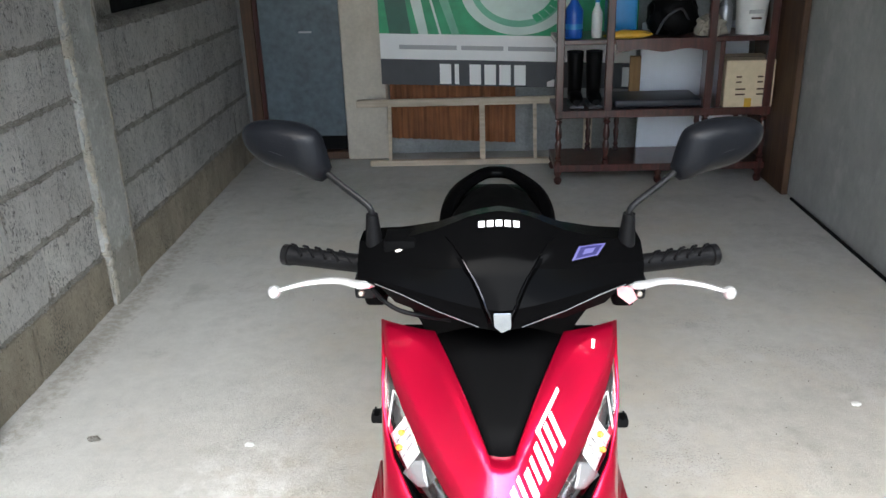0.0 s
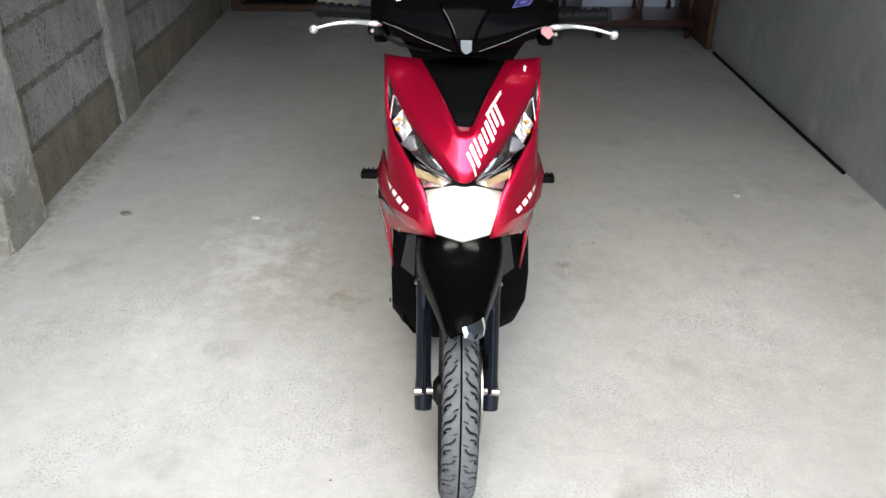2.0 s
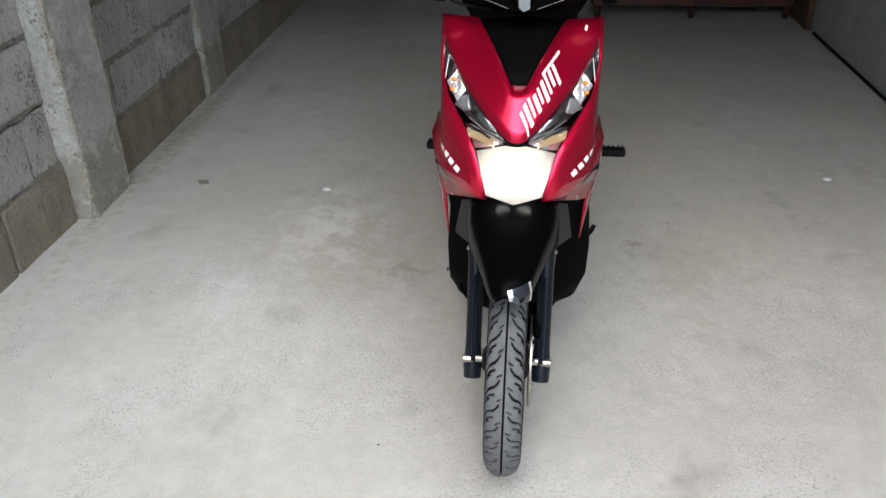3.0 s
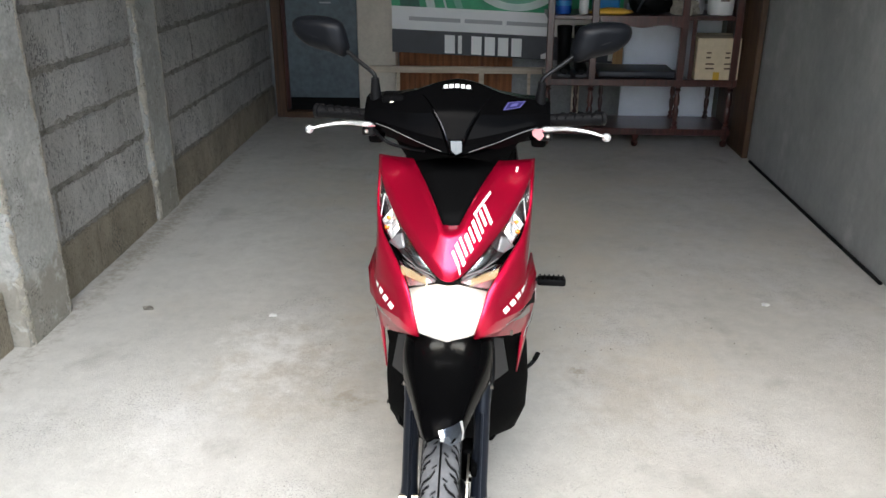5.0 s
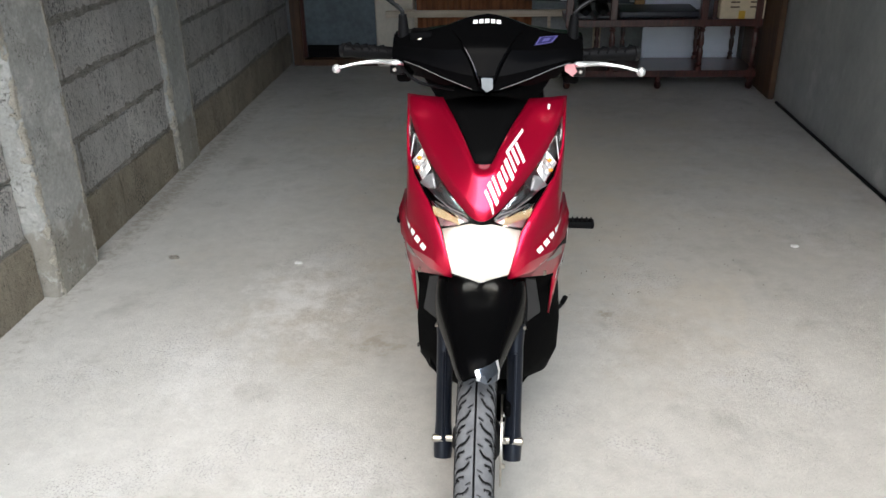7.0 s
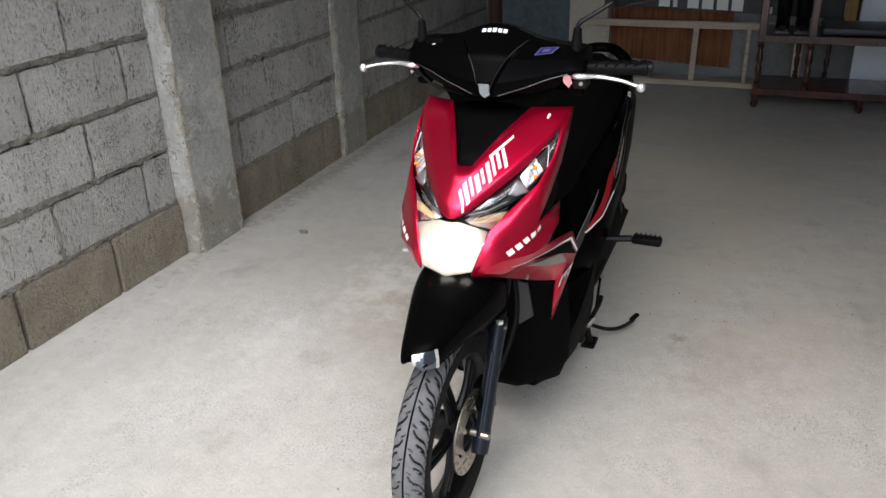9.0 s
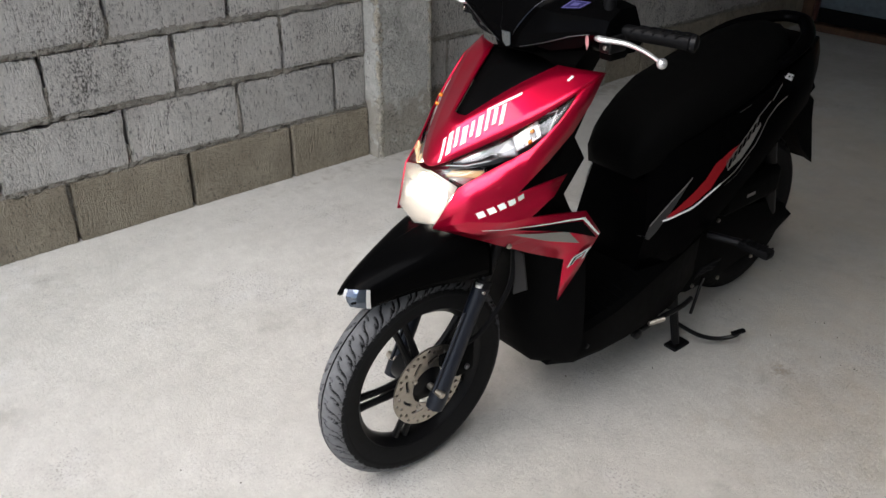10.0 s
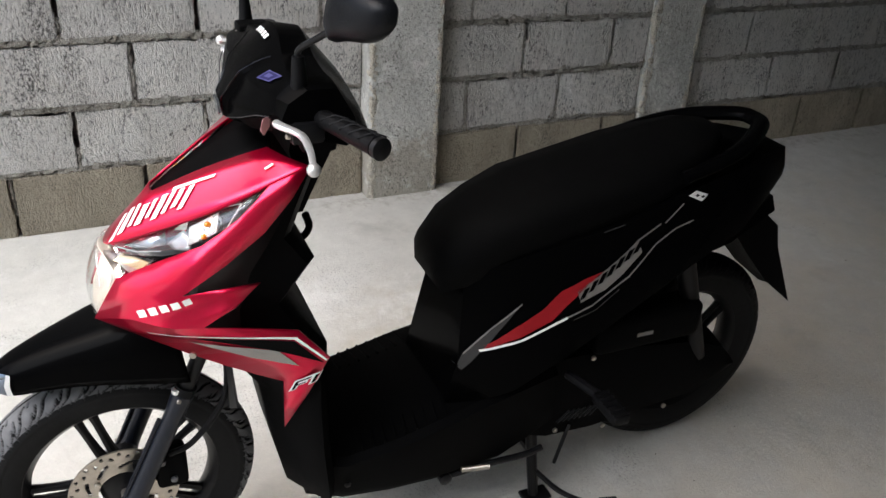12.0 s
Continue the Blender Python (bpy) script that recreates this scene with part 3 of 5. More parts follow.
def sheet(x0, x1, z0, z1, y, wave=0.006, n=24, nz=4):
    rows = []
    for j in range(nz + 1):
        z = z0 + (z1 - z0) * j / nz
        rows.append([(x0 + (x1 - x0) * i / n, y + wave * math.sin(i * 0.55 + z * 4) * (0.4 + 0.6 * math.sin(z * 9 + i * 0.21)), z + sag(x0 + (x1 - x0) * i / n)) for i in range(n + 1)])
    b = loft(rows, closed=False)
    got = bmesh.ops.extrude_face_region(b, geom=list(b.faces))
    bmesh.ops.translate(b, verts=[e for e in got["geom"] if isinstance(e, bmesh.types.BMVert)], vec=(0, 0.003, 0))
    return b


def print_on(name, points, material, lift=0.009, label=""):
    """A flat printed shape on the banner."""
    return part(name, plate([(x, BY - lift, z + sag(x)) for x, z in points], 0.003, (0, -1, 0)), material, banner, label)


part("charcoal_band", sheet(BX0, BX1, 0.514, 0.679, BY), BANNERDARK, banner)
part("white_band", sheet(BX0, BX1, 0.6795, 0.840, BY), BANNERWHITE, banner)
part("green_field", sheet(BX0, BX1, 0.8405, 1.80, BY, nz=10), BANNERGREEN, banner)
# large name printed on the charcoal band, and a grey line of small print, as plain bars
for i in range(6):
    x0 = -0.243 + i * 0.0965
    wide = 0.028 if i == 1 else 0.074
    print_on("print_bar", [(x0, 0.526), (x0 + wide, 0.526), (x0 + wide, 0.655), (x0, 0.655)], BANNERWHITE, 0.0095)
print_on("print_bar", [(0.452, 0.520), (0.500, 0.520), (0.500, 0.570), (0.452, 0.550)], BANNERWHITE, 0.0095)
print_on("print_bar", [(0.935, 0.530), (0.995, 0.530), (0.995, 0.655), (0.935, 0.655)], BANNERWHITE, 0.0095)
for x0, x1 in ((-0.50, -0.13), (-0.10, 0.17), (0.20, 0.50)):
    print_on("small_print", [(x0, 0.745), (x1, 0.745), (x1, 0.772), (x0, 0.772)], GREYTEXT)
# streaks and the round emblem of the green field
for a_, b_, c_, d_, mat_ in ((-0.625, -0.50, -0.56, -0.42, BANNERDEEP), (-0.50, -0.42, -0.37, -0.31, BANNERPALE), (-0.39, -0.375, -0.24, -0.225, BANNERPALE), (-0.36, -0.29, -0.16, -0.11, BANNERMINT)):
    print_on("streak", [(a_, 1.40), (b_, 1.40), (d_, 0.8415), (c_, 0.8415)], mat_)
arc = [math.pi * (1.0 + k / 30) for k in range(31)]
print_on("pale_field", [(-0.10, 1.50), *[(0.26 + 0.36 * math.cos(a), 1.12 + 0.275 * math.sin(a)) for a in arc], (0.62, 1.50)], BANNERPALE, 0.0095)
print_on("emblem_ring", [(0.26 + 0.30 * math.cos(a), 1.14 + 0.245 * math.sin(a)) for a in arc] + [(0.26 + 0.26 * math.cos(a), 1.14 + 0.205 * math.sin(a)) for a in arc[::-1]], BANNERMINT, 0.0135)
for k in range(4):
    a = math.pi * (1.66 + 0.062 * k)
    u, v = Vector((math.cos(a), 0.82 * math.sin(a))), Vector((-math.sin(a), 0.82 * math.cos(a))) * 0.022
    p, q = u * 0.225, u * 0.285
    print_on("emblem_bar", [(0.26 + w.x, 1.14 + w.y) for w in (p - v, q - v, q + v, p + v)], BANNERGREEN, 0.0165)

secs = []
for j in (0.0, 0.5, 1.0):
    secs.append([(-0.590 + 0.845 * i / 80, 4.752 + 0.007 * math.sin(i * 1.15), (0.122 - 0.05 * i / 80) * (1 - j) + 0.60 * j) for i in range(81)])
bm = loft(secs, closed=False)
got = bmesh.ops.extrude_face_region(bm, geom=list(bm.faces))
bmesh.ops.translate(bm, verts=[e for e in got["geom"] if isinstance(e, bmesh.types.BMVert)], vec=(0, 0.002, 0))
solid("corrugated_sheet", bm, RUST, "rusty brown corrugated iron sheet fixed on the back wall", "metal sheet")

frame_thing = thing("timber_frame", "pale unpainted timber frame leaning on the back wall", "timber frame")
part("rail", box((-0.800, 4.585, 0.368), (0.555, 4.618, 0.416), 0.004), PALEWOOD, frame_thing)
part("rail", box((-0.715, 4.46, 0.0), (0.555, 4.505, 0.036), 0.004), PALEWOOD, frame_thing)
for x, w in ((0.010, 0.036), (-0.592, 0.022), (0.362, 0.022)):
    b = loft([[(x, 4.475, 0.034), (x + w, 4.475, 0.034), (x + w, 4.50, 0.034), (x, 4.50, 0.034)], [(x, 4.587, 0.40), (x + w, 4.587, 0.40), (x + w, 4.612, 0.40), (x, 4.612, 0.40)]])
    part("upright", b, PALEWOOD, frame_thing)

solid("white_panel", box((1.02, 4.46, 0.0), (1.68, 4.48, 0.88), 0.003), PAPERWHITE, "white smooth panel standing behind the shelf", "panel")

# ---------- the shelf ----------
shelf = thing("wooden_shelf", "dark red varnished wooden shelf with turned posts, nearly full", "shelf")
SY0, SY1, SX0, SX1 = 3.98, 4.38, 0.45, 1.685
for z, t in ((0.088, 0.032), (0.412, 0.033), (0.820, 0.028)):
    part("board", box((SX0, SY0 + 0.012, z), (SX1, SY1, z + t), 0.004), DARKRED, shelf)
apron = [(0.785 + 0.53 * i / 30, SY0 - 0.003, 0.782 - 0.008 * math.cos(i * 4 * math.pi / 30)) for i in range(31)]
part("apron", plate([(0.785, SY0 - 0.003, 0.846), *apron, (1.315, SY0 - 0.003, 0.846)], 0.02, (0, 1, 0)), DARKRED, shelf, "shaped apron of worn dark red wood")
part("rail", box((SX0, SY0, 0.402), (SX1, SY0 + 0.012, 0.447), 0.003), DARKRED, shelf)
part("rail", box((SX0, SY0, 0.078), (SX1, SY0 + 0.012, 0.122), 0.003), DARKRED, shelf)
for x in (0.472, 0.752, 1.318, 1.655):
    part("post", box((x - 0.022, SY0 - 0.002, 0.445), (x + 0.022, SY0 + 0.038, 1.62), 0.004), DARKRED, shelf)
    part("baluster", lathe(turned(0.295, 0.120, 0.022), (0, 0, 1), (x, SY0 + 0.02, 0)), DARKRED, shelf, "turned baluster")
part("divider", box((1.372, SY0 + 0.02, 0.446), (1.40, SY1 - 0.02, 0.819), 0.003), DARKRED, shelf, "upright divider board")
for x in (0.69, 0.865, 1.36, 1.60):
    part("baluster", lathe(turned(0.295, 0.120, 0.018), (0, 0, 1), (x, SY1 - 0.05, 0)), DARKRED, shelf, "turned baluster")
for x in (0.472, 1.068, 1.655):
    for y in (SY0 + 0.02, SY1 - 0.03):
        part("foot", lathe([(0.014, 0), (0.022, 0.012), (0.024, 0.03), (0.013, 0.045), (0.022, 0.06), (0.022, 0.087)], (0, 0, 1), (x, y, 0)), DARKRED, shelf, "turned foot")
solid("side_board", box((1.700, 3.715, 0), (1.737, 4.42, 1.9), 0.004), BROWN, "brown timber board standing against the plastered wall", "board")

# things on the shelf
ZM, ZT = 0.4465, 0.8485
carton = thing("cardboard_box", "closed cardboard box with printed panels and tape", "box")
part("carton_body", box((1.412, 3.99, ZM), (1.690, 4.25, 0.713), 0.004), CARDBOARD, carton)
part("flap_seam", box((1.412, 4.118, 0.7125), (1.690, 4.122, 0.7145)), BROWN, carton, "seam between the top flaps")
part("tape", box((1.530, 3.9885, ZM), (1.570, 3.991, 0.497)), YELLOW, carton, "strip of yellow tape")
for i, z in enumerate((0.615, 0.585, 0.545, 0.515)):
    for x in (1.475, 1.595):
        part("print_bar", box((x, 3.9888, z), (x + (0.055 if i > 1 else 0.03), 3.991, z + 0.009)), BROWN, carton)
pail = thing("plastic_pail", "white plastic paint pail with a yellow rim", "pail")
part("pail_body", lathe([(0.078, ZT), (0.09, 1.06), (0.094, 1.06), (0.094, 1.075), (0.088, 1.075)], (0, 0, 1), (1.556, 4.10, 0)), PAILWHITE, pail)
part("rim", lathe([(0.096, 1.076), (0.096, 1.092), (0.03, 1.094)], (0, 0, 1), (1.556, 4.10, 0)), YELLOW, pail, "yellow lid rim")
part("print_bar", box((1.515, 4.005, 0.965), (1.60, 4.012, 0.985)), GREYTEXT, pail)
part("print_bar", box((1.53, 4.005, 0.935), (1.585, 4.012, 0.945)), BROWN, pail)


def bottle(x, y, z, r, h, mat, label, cap):
    ob = thing("bottle", label, "bottle")
    part("bottle_body", lathe([(r * 0.9, z), (r, z + 0.01), (r, z + h * 0.62), (r * 0.45, z + h * 0.8), (r * 0.4, z + h * 0.88)], (0, 0, 1), (x, y, 0), 20), mat, ob)
    part("cap", lathe([(r * 0.46, z + h * 0.882), (r * 0.46, z + h), (r * 0.3, z + h)], (0, 0, 1), (x, y, 0), 16), cap, ob)
    return ob


squat = bottle(0.553, 4.08, ZT, 0.052, 0.25, BLUE, "squat blue plastic bottle with a pale label", YELLOW)
part("bottle_label", lathe([(0.0525, 0.90), (0.0525, 0.93)], (0, 0, 1), (0.553, 4.08, 0), 20), SKYBLUE, squat, "pale blue label")
bottle(0.684, 4.08, ZT, 0.030, 0.22, PAILWHITE, "slim white plastic bottle", SKYBLUE)
bottle(1.415, 4.12, ZT, 0.040, 0.24, SMOKE, "grey metal spray can standing on the shelf", STEEL)
tub = thing("container", "tall light blue plastic container", "container")
part("container_body", box((0.760, 4.14, ZT), (0.925, 4.32, 1.18), 0.02, seg=3), SKYBLUE, tub)
part("container_lid", box((0.755, 4.135, 1.182), (0.930, 4.325, 1.21), 0.008, seg=2), SKYBLUE, tub)


def crumpled(center, size, floor_cut, rough, seed_, detail=4):
    """A soft heap that sags flat onto its support."""
    b = bmesh.new()
    bmesh.ops.create_icosphere(b, subdivisions=detail, radius=1)
    for v in b.verts:
        d = 1 + rough * noise.noise(v.co * 2.3 + Vector((seed_, 0, 0))) + 0.4 * rough * noise.noise(v.co * 7 + Vector((0, seed_, 0)))
        v.co = Vector((center[0] + v.co.x * size[0] * d, center[1] + v.co.y * size[1] * d, center[2] + max(v.co.z * d, -floor_cut) * size[2]))
    return b


bag = thing("black_bag", "rumpled black cloth bag lying on the shelf", "bag")
part("bag_body", crumpled((1.125, 4.16, ZT + 0.105), (0.145, 0.12, 0.145), 0.72, 0.18, 2), RUBBER, bag)
part("bag_strap", tube(smoothed([(1.02, 4.06, 0.86), (1.06, 4.03, 0.95), (1.14, 4.02, 1.0), (1.20, 4.06, 0.93)], 5), 0.007, 6), BANNERDARK, bag)
solid("rag", crumpled((1.325, 4.07, ZT + 0.036), (0.088, 0.07, 0.075), 0.48, 0.3, 5), RAG, "crumpled beige rag on the shelf", "rag")
solid("yellow_cloth", crumpled((0.855, 4.02, ZT + 0.018), (0.13, 0.035, 0.026), 0.7, 0.22, 9, 3), YELLOW, "folded yellow cloth on the shelf", "cloth")
for x in (0.577, 0.688):
    boot = thing("rubber_boot", "black rubber boot standing on the shelf", "boot", "pair of boots")
    part("shaft", loft([[(x + r * math.cos(a), 4.16 + dy + r * 1.15 * math.sin(a), z) for a in (2 * math.pi * k / 16 for k in range(16))] for z, r, dy in ((0.49, 0.038, 0.01), (0.55, 0.042, 0), (0.66, 0.046, 0), (0.762, 0.050, 0))]), RUBBER, boot)
    part("foot", loft([[(x + 0.042 * w * math.cos(a), y, 0.468 + 0.035 * h + 0.035 * h * math.sin(a)) for a in (2 * math.pi * k / 16 for k in range(16))] for y, w, h in ((4.02, 0.5, 0.5), (4.04, 0.9, 0.8), (4.10, 1.0, 1.0), (4.19, 0.9, 1.3), (4.205, 0.5, 1.1))]), RUBBER, boot)
    part("sole", box((x - 0.043, 4.02, ZM), (x + 0.043, 4.205, 0.468), 0.008), TYRE, boot)
solid("wood_offcut", box((0.925, 4.30, ZM), (0.992, 4.32, 0.705), 0.003), OFFCUT, "brownish wood offcut standing on the shelf", "offcut")
solid("wood_offcut", box((0.664, 4.345, 0.1205), (0.716, 4.365, 0.345), 0.003), PALEWOOD, "pale wood offcut standing on the lowest board", "offcut")
solid("folded_tarp", box((0.80, 4.03, ZM), (1.30, 4.32, 0.492), 0.014, seg=3), BANNERDARK, "dark folded tarpaulin on the shelf", "tarpaulin")

# small chips and a dry leaf on the floor
def chip(x, y, s, mat, label, seed_):
    b = bmesh.new()
    bmesh.ops.create_icosphere(b, subdivisions=2, radius=1)
    for v in b.verts:
        d = 1 + 0.45 * noise.noise(v.co * 1.9 + Vector((seed_, 0, 0)))
        v.co = Vector((x + v.co.x * s * d, y + v.co.y * s * 0.6 * d, max(0.0, 0.004 + v.co.z * s * 0.35 * d)))
    solid("floor_chip", b, mat, label, "chip", group="chips on the floor")
chip(-1.229, 1.371, 0.022, MORTAR, "dark crumb of mortar on the floor", 1)
chip(-0.726, 1.337, 0.016, PAILWHITE, "pale scrap lying on the floor", 2)
chip(1.188, 1.541, 0.018, PAILWHITE, "pale scrap lying on the floor", 3)

crumbs = bmesh.new()
rc = random.Random(8)
for q in range(260):
    if q < 90:
        x, y, s = rc.gauss(0.78, 0.16), rc.gauss(-0.42, 0.13), rc.uniform(0.0018, 0.0045)
    elif q < 130:
        x, y, s = rc.gauss(0.62, 0.2), rc.gauss(1.35, 0.25), rc.uniform(0.0012, 0.0032)
    else:
        x, y, s = rc.uniform(-1.4, 1.6), rc.uniform(-1.2, 3.6), rc.uniform(0.001, 0.003)
    m_ = Matrix.Translation((x, y, s * 0.35)) @ Euler((rc.random() * 3, rc.random() * 3, rc.random() * 3)).to_matrix().to_4x4() @ Matrix.Diagonal((s, s * rc.uniform(0.6, 1), s * 0.7, 1))
    bmesh.ops.create_icosphere(crumbs, subdivisions=1, radius=1, matrix=m_)
solid("floor_crumbs", crumbs, mineral("crumb", (0.13, 0.115, 0.095), (0.06, 0.055, 0.045), scale=30), "scattered dark crumbs of soil on the floor", "crumbs", kind="stuff")

# ---------- the scooter: built upright about x = 0, front axle over y = 0, then leant a little on its stand ----------
scooter = thing("motor_scooter", "magenta-red and black motor scooter parked on its centre stand, headlight lit", "scooter", m=pose(-0.003, 0, 0, 0, 0.75, -0.35) @ Matrix.Diagonal((0.98, 1, 1, 1)))
FZ, RZ, RY = 0.250, 0.260, 1.285


def skin(name, verts, faces, material, parent, label="", level=2, thick=0.004, both=True, crease="", folds="", sharp=35):
    """A moulded panel: a small cage, mirrored where it is on both sides of one sheet, smoothed and given thickness."""
    bm = bmesh.new()
    lay, pin = bm.edges.layers.float.new("crease_edge"), bm.verts.layers.float.new("crease_vert")
    made = {}

    def vert(key, sign):
        x, y, z = verts[key]
        k = (key, sign if abs(x) > 1e-6 else 0)
        if k not in made:
            made[k] = bm.verts.new((x * sign, y, z))
        return made[k]
    for sign in ((1, -1) if both else (1,)):
        for f in faces:
            loop = [vert(k, sign) for k in f.split()]
            bm.faces.new(loop if sign > 0 else loop[::-1])
    for e in bm.edges:
        if e.is_boundary:
            e[lay] = 1.0
    for (key, _), v in made.items():
        if key in crease.split():
            v[pin] = 1.0
    ridges = [set(f.split("-")) for f in folds.split()]
    names = {v: key for (key, _), v in made.items()}
    for e in bm.edges:
        if {names[v] for v in e.verts} in ridges:
            e[lay] = 1.0
    ob = part(name, bm, material, parent, label, smooth=sharp)
    s = ob.modifiers.new("smooth", "SUBSURF")
    s.levels = s.render_levels = level
    s.boundary_smooth = "PRESERVE_CORNERS"
    d = ob.modifiers.new("thick", "SOLIDIFY")
    d.thickness, d.offset = thick, -1
    for p in ob.data.polygons:
        p.use_smooth = True
    return ob


def half_skin(name, verts, faces, material, parent, label="", sign=1, **more):
    vs = {k: (x * sign, y, z) for k, (x, y, z) in verts.items()}
    fs = [f if sign > 0 else " ".join(f.split()[::-1]) for f in faces]
    return skin(name, vs, fs, material, parent, label, both=False, **more)


def decal(name, polygon, target, direction, material, parent, label="", lift=0.0025, cells=6):
    """A printed shape (four corners) laid on a panel along a direction."""
    bpy.context.view_layer.update()
    tree = BVHTree.FromObject(target, bpy.context.evaluated_depsgraph_get())
    d = Vector(direction).normalized()
    a, b, c, e = (Vector(p) for p in polygon)
    bm = bmesh.new()
    grid = []
    for i in range(cells + 1):
        row = []
        for j in range(3):
            u, v = i / cells, j / 2
            p = (a.lerp(b, u)).lerp(e.lerp(c, u), v)
            hit, normal, _, _ = tree.ray_cast(p - d * 0.25, d)
            if hit is None:
                hit, normal, _, _ = tree.find_nearest(p)
            if normal.dot(d) > 0:
                normal = -normal
            row.append(bm.verts.new(hit + normal * lift))
        grid.append(row)
    for r, q in zip(grid, grid[1:]):
        for j in range(2):
            bm.faces.new((r[j], r[j + 1], q[j + 1], q[j]))
    return part(name, bm, material, parent, label)


# ----- wheels -----
def wheel(name, y, z, r, width, label, tread):
    hub = new(name)
    hub.parent = scooter
    tagged(hub, label)
    # tyre with long swept grooves and a centre line
    n, m = 1080, 84
    bm = bmesh.new()
    rings = []

    def cut_in(gap, half):
        t = min(1.0, max(0.0, 1.6 - abs(gap) / half))
        return t * t * (3 - 2 * t)
    for i in range(n):
        a = 2 * math.pi * i / n
        ring = []
        for j in range(m + 1):
            s = -1 + 2 * j / m
            phi = s * 2.25
            x = math.sin(phi) * width / 2 * (1.0 if abs(phi) < 1.57 else 0.97)
            rad = r - width * 0.46 + math.cos(phi) * width * 0.46 if abs(phi) < 1.57 else r - width * 0.46 + math.cos(phi) * width * 0.75
            q = abs(phi)
            if q < 1.4:
                turn_ = a * 32 / (2 * math.pi) + (0.5 if s < 0 else 0)
                sweep = 1.25 * q + 0.20 * math.sin(4.6 * q)
                long_one = cut_in((turn_ + sweep) % 1 - 0.5, 0.052) * (0.24 < q < 1.22)
                second = cut_in((turn_ + sweep + 0.30) % 1 - 0.5, 0.042) * (0.50 < q < 1.05)
                short_one = cut_in((turn_ + 0.8 * sweep + 0.62) % 1 - 0.5, 0.044) * (0.78 < q < 1.32)
                edge_cut = cut_in((2 * turn_ + 1.1 * q) % 1 - 0.5, 0.055) * (1.12 < q < 1.36)
                sipe = cut_in((turn_ + 0.5 * q + 0.2) % 1 - 0.5, 0.034) * (0.12 < q < 0.40)
                middle = 1.0 if q < 0.05 else 0.0
                rad -= 0.0070 * max(long_one, second, short_one, edge_cut, 0.7 * sipe, middle)
            ring.append(bm.verts.new((x, y + rad * math.sin(a), z + rad * math.cos(a))))
        rings.append(ring)
    for i in range(n):
        p, q = rings[i], rings[(i + 1) % n]
        for j in range(m):
            bm.faces.new((p[j], p[j + 1], q[j + 1], q[j]))
        bm.faces.new((p[m], p[0], q[0], q[m]))
    tyre = part("tyre", bm, SIDEWALL, hub, "grooved rubber tyre with a dusty tread", smooth=50)
    tyre.data.materials.append(tread)
    top = r - width * 0.46
    for f in tyre.data.polygons:
        cx, cy, cz = f.center
        rad = math.hypot(cy - y, cz - z)
        full = top + width * 0.46 * math.sqrt(max(0.0, 1 - (2 * cx / width) ** 2))
        # front groove floors stay dark, which puts their shade into the colour
        f.material_index = int(abs(cx) < width / 2 * 0.94 and rad > full - 0.0034 and rad > top)
    ri = r - width * 0.80
    w = width * 0.36
    prof = [(ri + 0.004, -w), (ri + 0.006, -w + 0.006), (ri - 0.014, -w + 0.012), (ri - 0.018, 0), (ri - 0.014, w - 0.012), (ri + 0.006, w - 0.006), (ri + 0.004, w),
            (ri - 0.012, w), (ri - 0.026, w - 0.016), (ri - 0.028, 0), (ri - 0.026, -w + 0.016), (ri - 0.012, -w)]
    part("rim", lathe(prof, (1, 0, 0), (0, y, z), 64, closed=True), RIMBLACK, hub, "black cast alloy rim")
    part("hub", lathe([(0.02, -0.055), (0.034, -0.045), (0.036, 0.0), (0.044, 0.028), (0.044, 0.042), (0.02, 0.055)], (1, 0, 0), (0, y, z), 24), RIMBLACK, hub)
    for k in range(5):
        a = 2 * math.pi * (k + 0.75) / 5
        for side in (-1, 1):
            da = side * 0.085
            p0 = (0.012, y + 0.030 * math.sin(a + side * 0.3), z + 0.030 * math.cos(a + side * 0.3))
            p1 = (0.014, y + 0.09 * math.sin(a + da * 1.5), z + 0.09 * math.cos(a + da * 1.5))
            p2 = (0.004, y + (ri - 0.018) * math.sin(a + da), z + (ri - 0.018) * math.cos(a + da))
            part("spoke", tube(smoothed([p0, p1, p2], 3), [0.012, 0.011, 0.010, 0.009, 0.008, 0.008, 0.010], 8), RIMBLACK, hub)
    return hub


front_wheel = wheel("front_wheel", 0.002, FZ, 0.250, 0.080, "front wheel with black five-spoke rim", TYRE)
# rear tread takes plain dark rubber
rear_wheel = wheel("rear_wheel", RY, RZ, 0.260, 0.092, "rear wheel with black five-spoke rim", RUBBER)

# brake disc with slots and holes
bm = bmesh.new()
N, step = 300, 0.0026
radii = [0.046 + step * k for k in range(21)]
grid = [[bm.verts.new((0.050, ra * math.sin(2 * math.pi * i / N), FZ + ra * math.cos(2 * math.pi * i / N))) for ra in radii] for i in range(N)]
bores = [(ra, 2 * math.pi * (k + off) / 18, 0.0040) for ra, off in ((0.091, 0.0), (0.083, 0.5)) for k in range(18)]
bores += [(0.060 + 0.0028 * k, 2 * math.pi * j / 9 + 0.085 * k, 0.0046) for j in range(9) for k in range(5)]
for i in range(N):
    for j in range(len(radii) - 1):
        ra, an = radii[j] + step / 2, 2 * math.pi * (i + 0.5) / N
        if not any(ra * ra + rb * rb - 2 * ra * rb * math.cos(an - ab) < size * size for rb, ab, size in bores):
            bm.faces.new((grid[i][j], grid[(i + 1) % N][j], grid[(i + 1) % N][j + 1], grid[i][j + 1]))
bmesh.ops.delete(bm, geom=[v for v in bm.verts if not v.link_faces], context="VERTS")
